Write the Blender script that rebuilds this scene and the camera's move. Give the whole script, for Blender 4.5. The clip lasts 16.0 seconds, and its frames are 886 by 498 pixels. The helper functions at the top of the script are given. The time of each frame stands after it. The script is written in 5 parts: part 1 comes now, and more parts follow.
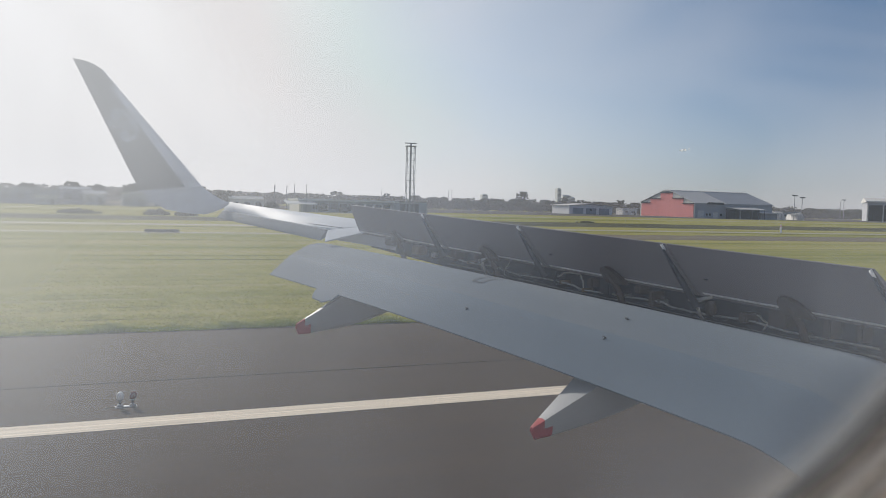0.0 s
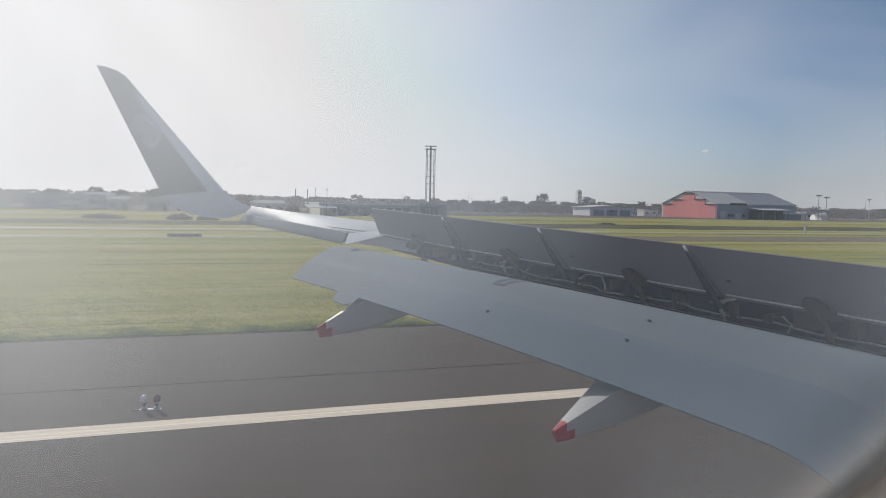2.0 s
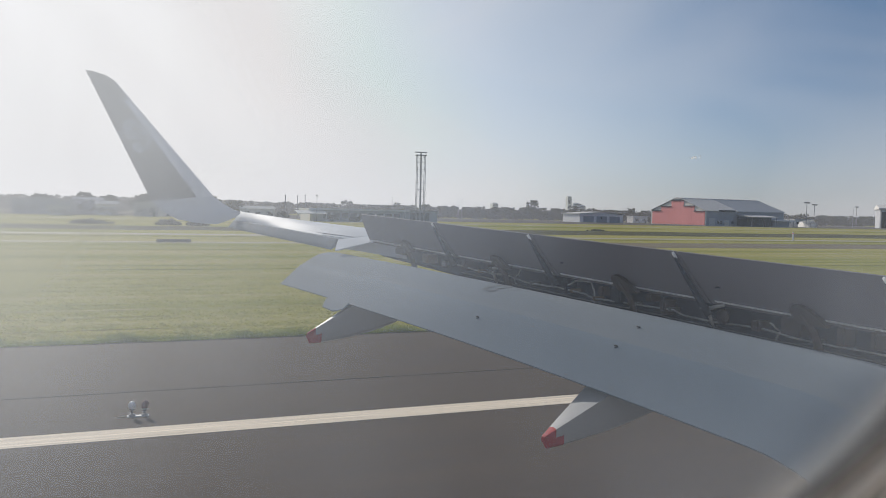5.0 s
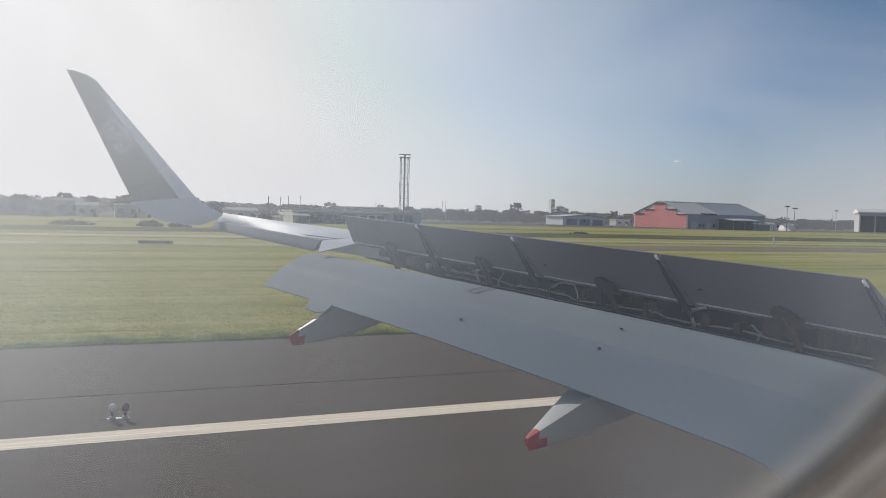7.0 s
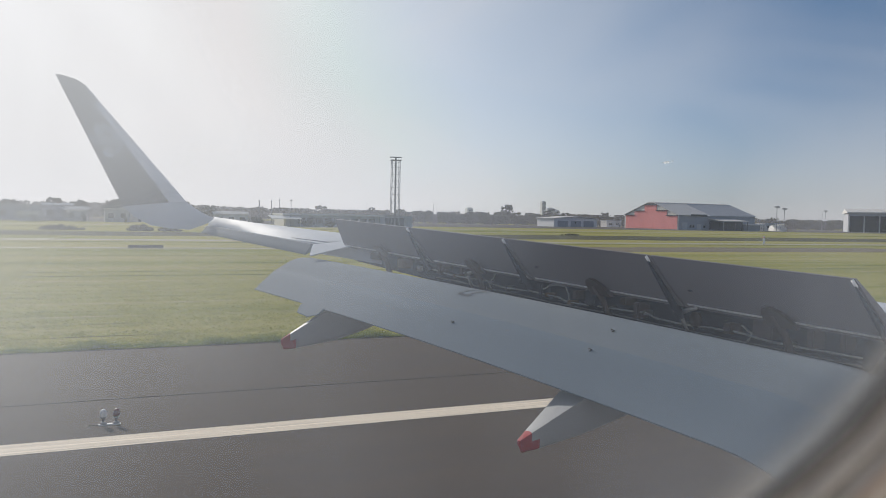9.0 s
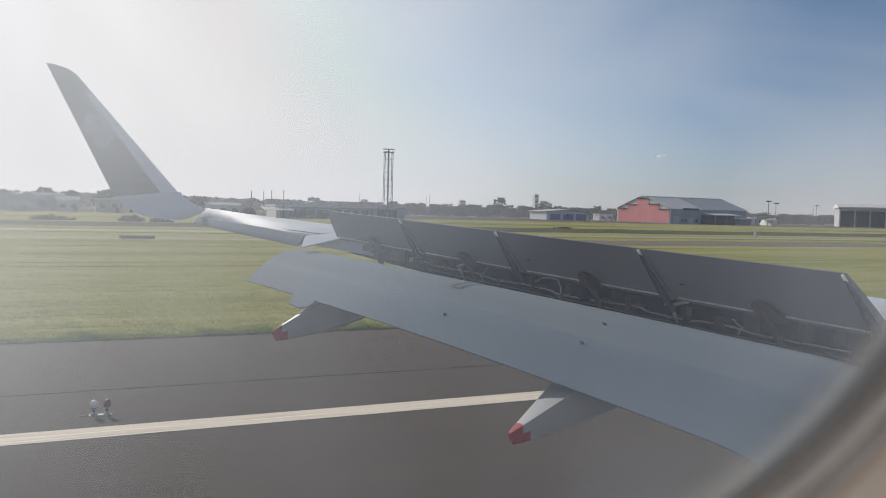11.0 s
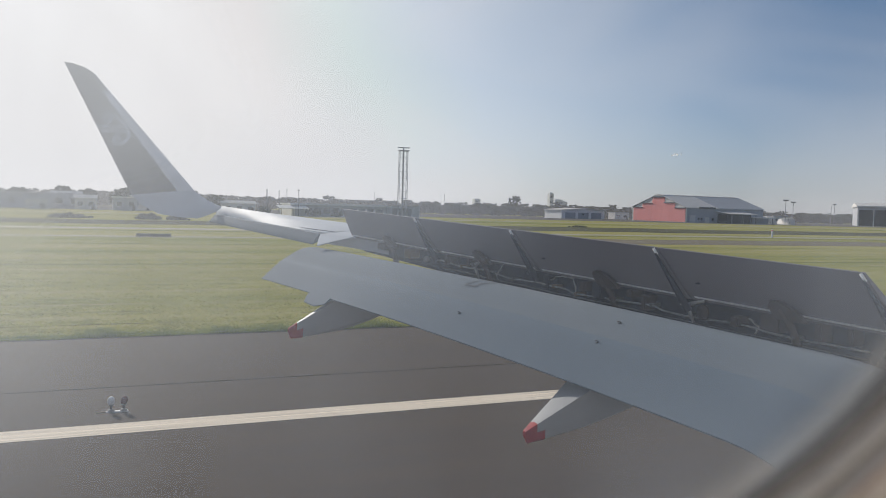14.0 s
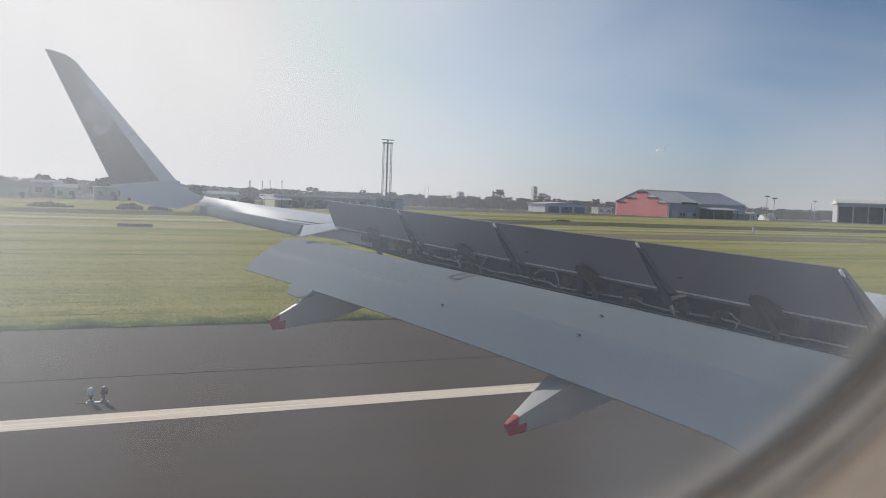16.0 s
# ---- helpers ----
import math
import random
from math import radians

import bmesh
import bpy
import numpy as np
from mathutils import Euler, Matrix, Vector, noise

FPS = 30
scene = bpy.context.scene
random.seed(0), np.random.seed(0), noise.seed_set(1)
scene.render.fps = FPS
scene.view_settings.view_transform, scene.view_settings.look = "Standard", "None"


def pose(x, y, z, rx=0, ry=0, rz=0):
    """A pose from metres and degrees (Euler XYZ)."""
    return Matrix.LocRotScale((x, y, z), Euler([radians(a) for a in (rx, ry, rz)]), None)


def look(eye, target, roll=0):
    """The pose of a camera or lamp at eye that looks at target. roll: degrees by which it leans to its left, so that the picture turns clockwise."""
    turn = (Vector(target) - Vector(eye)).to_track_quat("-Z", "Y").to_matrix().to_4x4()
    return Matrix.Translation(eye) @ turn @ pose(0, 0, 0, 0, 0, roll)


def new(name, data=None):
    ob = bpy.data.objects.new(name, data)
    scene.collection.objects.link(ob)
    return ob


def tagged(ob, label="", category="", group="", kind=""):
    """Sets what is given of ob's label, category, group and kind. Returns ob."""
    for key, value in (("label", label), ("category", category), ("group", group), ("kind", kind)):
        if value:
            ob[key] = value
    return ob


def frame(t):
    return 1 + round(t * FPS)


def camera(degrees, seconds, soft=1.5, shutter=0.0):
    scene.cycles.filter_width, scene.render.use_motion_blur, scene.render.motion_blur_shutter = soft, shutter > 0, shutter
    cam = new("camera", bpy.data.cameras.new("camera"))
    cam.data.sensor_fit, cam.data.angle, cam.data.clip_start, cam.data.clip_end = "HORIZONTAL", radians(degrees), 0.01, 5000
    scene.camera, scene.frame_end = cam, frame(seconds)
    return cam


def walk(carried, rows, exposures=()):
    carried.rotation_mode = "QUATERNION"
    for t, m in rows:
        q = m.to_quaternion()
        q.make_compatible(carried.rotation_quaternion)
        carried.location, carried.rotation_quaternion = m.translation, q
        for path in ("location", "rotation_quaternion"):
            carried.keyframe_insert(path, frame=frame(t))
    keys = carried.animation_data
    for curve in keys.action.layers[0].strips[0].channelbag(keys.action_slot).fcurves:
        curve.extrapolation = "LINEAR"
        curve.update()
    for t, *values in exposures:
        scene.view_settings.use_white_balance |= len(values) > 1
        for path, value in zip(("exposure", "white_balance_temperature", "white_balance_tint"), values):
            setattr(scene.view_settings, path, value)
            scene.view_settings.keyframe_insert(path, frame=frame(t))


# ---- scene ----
EXPOSURE = 0.10
# camera: a seated passenger holds it beside the cabin window; x runs forward, y outboard
PATH = [
    (0, 0.0009, 0.0011, 4.5032, -3.131, -1.536, -23.460),
    (0.5, 0.0004, -0.0013, 4.4965, -2.989, -1.561, -23.176),
    (1, 0.0016, 0.0049, 4.5016, -2.959, -1.332, -22.687),
    (1.5, 0.0020, 0.0016, 4.5001, -2.951, -1.273, -22.282),
    (2, -0.0004, 0.0044, 4.5018, -2.974, -1.137, -22.048),
    (2.5, 0.0020, -0.0038, 4.5002, -2.922, -1.207, -22.513),
    (3, -0.0008, 0.0033, 4.5023, -2.937, -1.276, -22.671),
    (3.5, 0.0010, -0.0001, 4.5027, -2.676, -1.215, -22.845),
    (6, 0.0007, 0.0022, 4.4994, -2.439, -1.479, -22.512),
    (6.5, -0.0011, 0.0034, 4.4975, -2.421, -1.395, -22.235),
    (7, -0.0006, 0.0042, 4.4973, -2.341, -1.499, -23.889),
    (7.5, 0.0033, -0.0015, 4.5033, -2.153, -1.268, -24.684),
    (8, 0.0037, -0.0002, 4.5017, -2.189, -1.229, -24.908),
    (8.5, 0.0053, -0.0016, 4.5046, -1.990, -1.046, -24.551),
    (9, -0.0000, 0.0000, 4.5000, -2.150, -1.150, -24.500),
    (9.5, 0.0033, -0.0019, 4.5028, -2.408, -1.382, -25.080),
    (12, -0.0003, 0.0014, 4.4975, -2.723, -1.682, -24.821),
    (12.5, 0.0030, -0.0009, 4.4997, -2.756, -1.609, -24.499),
    (13, 0.0024, 0.0007, 4.4982, -2.756, -1.425, -24.223),
    (13.5, 0.0044, -0.0019, 4.5021, -2.790, -1.559, -24.233),
    (14, 0.0006, 0.0015, 4.4974, -2.804, -1.569, -23.984),
    (14.5, 0.0034, 0.0010, 4.4986, -2.727, -1.593, -23.835),
    (15, 0.0048, 0.0006, 4.4954, -3.063, -1.990, -24.570),
    (15.5, 0.0008, 0.0029, 4.5003, -3.174, -1.827, -24.580),
    (16, 0.0005, 0.0024, 4.4940, -3.271, -2.116, -25.118),
]
cam = camera(57.0, 16.0, soft=0.95)
# focused on the wing; the window rim, a hand's width away, stays out of focus
cam.data.dof.use_dof, cam.data.dof.focus_distance, cam.data.dof.aperture_fstop = True, 10.0, 9.5
walk(cam, [(t, pose(x, y, z, 90 + pitch, roll, yaw)) for t, x, y, z, pitch, roll, yaw in PATH],
     exposures=[(0, EXPOSURE, 6560, 10), (16, EXPOSURE, 6560, 10)])

# ---- world and sun ----
HAZE = 0.95                      # how dusty the window pane is
SMEAR_X, SMEAR_Z = -0.019, 4.538    # middle of its thickest smear, set where the sun's glare lies
SUN_AZ = -12.0      # degrees from +y towards +x
SUN_EL = 25.5
world = bpy.data.worlds.new("sky")
scene.world = world
world.use_nodes = True
wn = world.node_tree.nodes
sky = wn.new("ShaderNodeTexSky")
sky.sky_type = "NISHITA"
sky.sun_disc = False
sky.sun_elevation, sky.sun_rotation = radians(SUN_EL), radians(SUN_AZ)
sky.altitude, sky.air_density, sky.dust_density, sky.ozone_density = 0, 0.48, 2.6, 4.0
wn["Background"].inputs["Strength"].default_value = 0.080
wl = world.node_tree.links
# thin high cirrus over the whole sky, denser towards the horizon, lit white
wc, wmap, wnoise = wn.new("ShaderNodeTexCoord"), wn.new("ShaderNodeMapping"), wn.new("ShaderNodeTexNoise")
wmap.inputs["Rotation"].default_value, wmap.inputs["Scale"].default_value = (0.3, radians(40), 3.7), (1.0, 1.0, 2.6)
wl.new(wc.outputs["Generated"], wmap.inputs["Vector"])
wnoise.inputs["Scale"].default_value, wnoise.inputs["Detail"].default_value, wnoise.inputs["Roughness"].default_value = 2.3, 4, 0.45
wnoise.inputs["Distortion"].default_value = 0.9
wl.new(wmap.outputs[0], wnoise.inputs["Vector"])
cover = wn.new("ShaderNodeMapRange")
cover.inputs["From Min"].default_value, cover.inputs["From Max"].default_value = 0.40, 0.72
cover.inputs["To Min"].default_value, cover.inputs["To Max"].default_value = 0.0, 0.20
wl.new(wnoise.outputs["Fac"], cover.inputs["Value"])
tint, cap, cirrus = wn.new("ShaderNodeVectorMath"), wn.new("ShaderNodeVectorMath"), wn.new("ShaderNodeMix")
tint.operation, cap.operation = "MULTIPLY", "MINIMUM"
tint.inputs[1].default_value = (0.77, 1.0, 1.03)
cap.inputs[1].default_value = (8.65, 8.15, 8.05)      # bright veil round the sun, evened out by thin cloud
wl.new(sky.outputs[0], tint.inputs[0])
wl.new(tint.outputs[0], cap.inputs[0])
cirrus.data_type = "RGBA"
cirrus.inputs[7].default_value = (7.72, 7.66, 7.88, 1)
# milky haze along the whole horizon
wz, low_, sum_ = wn.new("ShaderNodeSeparateXYZ"), wn.new("ShaderNodeMapRange"), wn.new("ShaderNodeMath")
wl.new(wc.outputs["Generated"], wz.inputs[0])
wl.new(wz.outputs["Z"], low_.inputs["Value"])
low_.interpolation_type = "SMOOTHSTEP"
low_.inputs["From Min"].default_value, low_.inputs["From Max"].default_value = -0.05, 0.20
low_.inputs["To Min"].default_value, low_.inputs["To Max"].default_value = 0.46, 0.0
# bright aureole that the thin cloud spreads round the sun
wdot, halo, sum0 = wn.new("ShaderNodeVectorMath"), wn.new("ShaderNodeMapRange"), wn.new("ShaderNodeMath")
wdot.operation, sum0.operation = "DOT_PRODUCT", "ADD"
wdot.inputs[1].default_value = (math.sin(radians(SUN_AZ)) * math.cos(radians(SUN_EL)), math.cos(radians(SUN_AZ)) * math.cos(radians(SUN_EL)), math.sin(radians(SUN_EL)))
halo.interpolation_type = "SMOOTHSTEP"
halo.inputs["From Min"].default_value, halo.inputs["From Max"].default_value = math.cos(radians(60)), math.cos(radians(28))
halo.inputs["To Min"].default_value, halo.inputs["To Max"].default_value = 0.0, 0.55
wl.new(wc.outputs["Generated"], wdot.inputs[0])
wl.new(wdot.outputs["Value"], halo.inputs["Value"])
wl.new(halo.outputs[0], sum0.inputs[0])
wl.new(cover.outputs[0], sum0.inputs[1])
sum_.operation, sum_.use_clamp = "ADD", True
wl.new(sum0.outputs[0], sum_.inputs[0])
wl.new(low_.outputs[0], sum_.inputs[1])
wl.new(sum_.outputs[0], cirrus.inputs["Factor"])
wl.new(cap.outputs[0], cirrus.inputs[6])
wl.new(cirrus.outputs[2], wn["Background"].inputs["Color"])
sun_dir = Vector((math.sin(radians(SUN_AZ)) * math.cos(radians(SUN_EL)), math.cos(radians(SUN_AZ)) * math.cos(radians(SUN_EL)), math.sin(radians(SUN_EL))))
sun_data = bpy.data.lights.new("sun", "SUN")
sun_data.energy, sun_data.angle, sun_data.color = 3.2, radians(0.6), (1.0, 0.945, 0.865)
sun = new("sun", sun_data)
sun.matrix_world = look(sun_dir * 300, (0, 0, 0))


# ---- materials ----
def mat(name, base, rough=0.6, metal=0.0, second=None, scale=3.0, amount=0.5, fine=40.0, bump=0.15, stretch=(1, 1, 1), coat=0.0, spec=0.5):
    """A surface of two colours mixed by broad stains, with a finer grain in tone, gloss and relief."""
    m = bpy.data.materials.new(name)
    m.use_nodes = True
    n, l = m.node_tree.nodes, m.node_tree.links
    b = n["Principled BSDF"]
    tc, mp = n.new("ShaderNodeTexCoord"), n.new("ShaderNodeMapping")
    l.new(tc.outputs["Object"], mp.inputs["Vector"])
    mp.inputs["Scale"].default_value = stretch
    broad, grain = n.new("ShaderNodeTexNoise"), n.new("ShaderNodeTexNoise")
    broad.inputs["Scale"].default_value, broad.inputs["Detail"].default_value = scale, 5
    grain.inputs["Scale"].default_value, grain.inputs["Detail"].default_value = fine, 3
    for t in (broad, grain):
        l.new(mp.outputs[0], t.inputs["Vector"])
    second = second or tuple(c * 0.72 for c in base)
    ramp = n.new("ShaderNodeValToRGB")
    ramp.color_ramp.elements[0].position, ramp.color_ramp.elements[1].position = 0.5 - 0.22, 0.5 + 0.22
    ramp.color_ramp.elements[0].color = (*second, 1)
    ramp.color_ramp.elements[1].color = (*base, 1)
    l.new(broad.outputs["Fac"], ramp.inputs["Fac"])
    tone = n.new("ShaderNodeMix")
    tone.data_type, tone.blend_type = "RGBA", "MULTIPLY"
    tone.inputs["Factor"].default_value = amount
    grey = n.new("ShaderNodeMapRange")
    grey.inputs["From Min"].default_value, grey.inputs["From Max"].default_value = 0.3, 0.7
    grey.inputs["To Min"].default_value, grey.inputs["To Max"].default_value = 0.6, 1.3
    l.new(grain.outputs["Fac"], grey.inputs["Value"])
    l.new(ramp.outputs["Color"], tone.inputs[6])
    l.new(grey.outputs[0], tone.inputs[7])
    l.new(tone.outputs[2], b.inputs["Base Color"])
    gloss = n.new("ShaderNodeMapRange")
    gloss.inputs["To Min"].default_value, gloss.inputs["To Max"].default_value = max(0.03, rough - 0.12), min(1.0, rough + 0.12)
    l.new(broad.outputs["Fac"], gloss.inputs["Value"])
    l.new(gloss.outputs[0], b.inputs["Roughness"])
    b.inputs["Metallic"].default_value = metal
    b.inputs["Coat Weight"].default_value = coat
    b.inputs["Specular IOR Level"].default_value = spec
    if bump:
        bp = n.new("ShaderNodeBump")
        bp.inputs["Strength"].default_value, bp.inputs["Distance"].default_value = bump, 0.02
        l.new(grain.outputs["Fac"], bp.inputs["Height"])
        l.new(bp.outputs[0], b.inputs["Normal"])
    return m


M_grass = mat("grass", (0.318, 0.314, 0.086), 1.0, second=(0.180, 0.200, 0.052), scale=0.30, amount=0.9, fine=7, bump=0.6, stretch=(0.12, 1, 1), spec=0.0)
gn, gl = M_grass.node_tree.nodes, M_grass.node_tree.links
patch, pmap, dry = gn.new("ShaderNodeTexNoise"), gn.new("ShaderNodeMapping"), gn.new("ShaderNodeMix")
pmap.inputs["Scale"].default_value = (0.010, 0.055, 1)
patch.inputs["Scale"].default_value, patch.inputs["Detail"].default_value = 1.0, 6
gl.new(gn["Texture Coordinate"].outputs["Object"], pmap.inputs["Vector"])
gl.new(pmap.outputs[0], patch.inputs["Vector"])
dry.data_type = "RGBA"
span_ = gn.new("ShaderNodeMapRange")
span_.inputs["From Min"].default_value, span_.inputs["From Max"].default_value, span_.inputs["To Max"].default_value = 0.35, 0.58, 0.84
gl.new(patch.outputs["Fac"], span_.inputs["Value"])
gl.new(span_.outputs[0], dry.inputs["Factor"])
gb = gn["Principled BSDF"]
gl.new(gb.inputs["Base Color"].links[0].from_socket, dry.inputs[6])
dry.inputs[7].default_value = (0.375, 0.345, 0.135, 1)
gl.new(dry.outputs[2], gb.inputs["Base Color"])
M_blade = mat("grass_blade", (0.37, 0.36, 0.085), 0.8, second=(0.19, 0.205, 0.045), scale=0.5, fine=6, bump=0)
M_asphalt = mat("asphalt", (0.088, 0.068, 0.052), 0.85, second=(0.070, 0.054, 0.043), scale=0.5, amount=0.3, fine=18, bump=0.08, stretch=(0.06, 1, 1), spec=0.06)
M_taxi = mat("taxiway_asphalt", (0.23, 0.19, 0.135), 0.95, second=(0.165, 0.145, 0.10), scale=0.12, fine=2, bump=0.2, stretch=(0.1, 1, 1), spec=0.05)
M_apron = mat("apron_concrete", (0.20, 0.185, 0.175), 0.95, second=(0.145, 0.14, 0.13), scale=0.02, fine=1, bump=0.1, stretch=(0.3, 1, 1), spec=0.0)
M_pale_strip = mat("pale_gravel", (0.42, 0.39, 0.32), 0.95, second=(0.30, 0.29, 0.22), scale=0.3, fine=3, bump=0.2, stretch=(0.1, 1, 1), spec=0.05)
M_line = mat("line_paint", (0.86, 0.76, 0.61), 0.8, second=(0.62, 0.53, 0.42), scale=9, amount=0.7, fine=30, bump=0.2, stretch=(0.012, 1, 1), spec=0.2)
M_seal = mat("joint_sealant", (0.02, 0.02, 0.02), 0.95, fine=10, bump=0.1, spec=0.0)
M_earth = mat("dark_bank", (0.150, 0.145, 0.095), 1.0, second=(0.09, 0.09, 0.06), scale=0.2, fine=3, bump=0.8, stretch=(0.2, 1, 1), spec=0.0)
M_wing = mat("wing_paint", (0.56, 0.60, 0.655), 0.62, second=(0.51, 0.55, 0.61), scale=1.2, amount=0.12, fine=14, bump=0.02, stretch=(1, 0.4, 1), spec=0.35)
# the second colour's soft mottle stands in for haze smears and reflections
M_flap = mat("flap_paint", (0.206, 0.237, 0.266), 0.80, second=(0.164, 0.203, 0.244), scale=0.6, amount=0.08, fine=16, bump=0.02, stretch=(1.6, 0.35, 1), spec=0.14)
# shaded copy of the flap paint, for the part out of the sun
M_flap_shaded = mat("flap_paint_shaded", (0.168, 0.212, 0.258), 0.75, second=(0.134, 0.182, 0.234), scale=0.6, amount=0.08, fine=16, bump=0.02, stretch=(1.6, 0.35, 1), spec=0.2)
M_alu = mat("leading_edge_paint", (0.76, 0.80, 0.86), 0.4, 0.0, scale=2, amount=0.2, fine=20, bump=0.02)
# spoiler grey darkened to carry the shade on the raised backs
M_spoiler = mat("spoiler_shade_grey", (0.180, 0.168, 0.186), 0.6, second=(0.148, 0.142, 0.162), scale=0.7, amount=0.08, fine=22, bump=0.02)
M_spar = mat("dark_spar", (0.018, 0.028, 0.050), 0.7, second=(0.009, 0.014, 0.028), scale=5, amount=0.5, fine=30, bump=0.2)
M_pipe = mat("pipe_metal", (0.20, 0.20, 0.20), 0.5, 0.6, scale=6, fine=40, bump=0.05)
M_bracket = mat("bracket_primer", (0.075, 0.056, 0.052), 0.7, second=(0.045, 0.034, 0.033), scale=9, fine=40, bump=0.1)
M_navy = mat("winglet_dark_paint", (0.026, 0.036, 0.060), 0.45, second=(0.020, 0.029, 0.050), scale=1.5, amount=0.2, fine=20, bump=0.01, coat=0.3)
M_white = mat("white_paint", (0.88, 0.88, 0.88), 0.45, second=(0.82, 0.82, 0.82), scale=2, amount=0.15, fine=20, bump=0.02)
M_red = mat("red_tip_paint", (0.36, 0.012, 0.020), 0.7, second=(0.28, 0.010, 0.016), scale=5, amount=0.3, fine=30, bump=0.04, spec=0.2)
M_fair = mat("fairing_paint", (0.33, 0.335, 0.345), 0.5, second=(0.29, 0.297, 0.308), scale=2, amount=0.08, fine=25, bump=0.01)
M_rubber = mat("dark_rubber", (0.03, 0.03, 0.032), 0.7, scale=8, fine=60, bump=0.1)


def leafy(m, share):
    """Lets part of the light pass through thin leaves and blades."""
    n, l = m.node_tree.nodes, m.node_tree.links
    b, through_, both = n["Principled BSDF"], n.new("ShaderNodeBsdfTranslucent"), n.new("ShaderNodeMixShader")
    b.inputs["Specular IOR Level"].default_value = 0.1
    both.inputs[0].default_value = share
    l.new(b.inputs["Base Color"].links[0].from_socket, through_.inputs["Color"])
    l.new(b.outputs[0], both.inputs[1])
    l.new(through_.outputs[0], both.inputs[2])
    l.new(both.outputs[0], n["Material Output"].inputs["Surface"])


# ---- mesh helpers ----
def mesh_of(name, verts, faces, smooth=False):
    me = bpy.data.meshes.new(name)
    me.from_pydata([tuple(v) for v in verts], [], faces)
    me.update()
    if smooth:
        for p in me.polygons:
            p.use_smooth = True
    return me


def add(name, me, material, parent=None, label=""):
    ob = new(name, me)
    for m in (material if isinstance(material, (list, tuple)) else [material]):
        me.materials.append(m)
    if parent is not None:
        ob.parent = parent
    return tagged(ob, label) if label else ob


def part(name, bm, material, parent=None, label="", smooth=False):
    """Links a bmesh as one mesh object under a thing or a part."""
    me = bpy.data.meshes.new(name)
    bm.to_mesh(me)
    bm.free()
    if smooth:
        for p in me.polygons:
            p.use_smooth = True
    return add(name, me, material, parent, label)


def empty(name, at, label, category, group="", kind=""):
    ob = new(name)
    ob.location = at
    ob.empty_display_size = 0.3
    return tagged(ob, label, category, group, kind)


def box_bm(x0, x1, y0, y1, z0, z1, bevel=0.0):
    bm = bmesh.new()
    bmesh.ops.create_cube(bm, size=1)
    bmesh.ops.scale(bm, vec=(x1 - x0, y1 - y0, z1 - z0), verts=bm.verts)
    bmesh.ops.translate(bm, vec=((x0 + x1) / 2, (y0 + y1) / 2, (z0 + z1) / 2), verts=bm.verts)
    if bevel:
        bmesh.ops.bevel(bm, geom=list(bm.edges), offset=bevel, segments=2, affect="EDGES")
    return bm


def tube_bm(points, radius, sides=8, caps=True):
    """A round tube along a line of points; radius one number or one per point."""
    bm = bmesh.new()
    rings = []
    pts = [Vector(p) for p in points]
    for i, p in enumerate(pts):
        d = (pts[min(i + 1, len(pts) - 1)] - pts[max(i - 1, 0)]).normalized()
        u = d.cross(Vector((0.31, 0.22, 0.93))).normalized()
        v = d.cross(u)
        r = radius[i] if isinstance(radius, (list, tuple)) else radius
        rings.append([bm.verts.new(p + (u * math.cos(a) + v * math.sin(a)) * r) for a in (2 * math.pi * k / sides for k in range(sides))])
    for a, b in zip(rings, rings[1:]):
        for k in range(sides):
            bm.faces.new((a[k], a[(k + 1) % sides], b[(k + 1) % sides], b[k]))
    if caps:
        bm.faces.new(rings[0][::-1])
        bm.faces.new(rings[-1])
    return bm


def loft_bm(sections, closed=True, caps=True):
    """Skin over rings of equal length."""
    bm = bmesh.new()
    rings = [[bm.verts.new(p) for p in s] for s in sections]
    n = len(rings[0])
    for a, b in zip(rings, rings[1:]):
        for k in range(n if closed else n - 1):
            bm.faces.new((a[k], a[(k + 1) % n], b[(k + 1) % n], b[k]))
    if caps and closed:
        bm.faces.new(rings[0][::-1])
        bm.faces.new(rings[-1])
    bmesh.ops.recalc_face_normals(bm, faces=list(bm.faces))
    return bm


def mix(a, b, s):
    return a + (b - a) * s


def lerp3(a, b, s):
    return Vector((mix(a[0], b[0], s), mix(a[1], b[1], s), mix(a[2], b[2], s)))


# ---- ground, runway, taxiway ----
def sheet(name, x0, x1, y0, y1, z, material, label, category, thick=0.0, nx=1, wobble=0.0, seed=0):
    """A flat strip with a skirt; its far edge may wander."""
    rnd = random.Random(seed)
    xs = [mix(x0, x1, i / nx) for i in range(nx + 1)]
    near = [(x, y0, z) for x in xs]
    far = [(x, y1 + rnd.uniform(-wobble, wobble), z) for x in xs]
    verts = near + far
    faces = [(i, i + 1, nx + 2 + i, nx + 1 + i) for i in range(nx)]
    if thick:
        k = len(verts)
        verts += [(v[0], v[1], z - thick) for v in near + far]
        for i in range(nx):
            faces.append((i + 1, i, k + i, k + i + 1))
            faces.append((nx + 1 + i, nx + 2 + i, k + nx + 2 + i, k + nx + 1 + i))
    ob = add(name, mesh_of(name, verts, faces), material)
    return tagged(ob, label, category, kind="structure")


sheet("ground", -4500, 4500, -2500, 4600, 0.0, M_grass, "flat airfield of mown yellow-green grass", "grass")
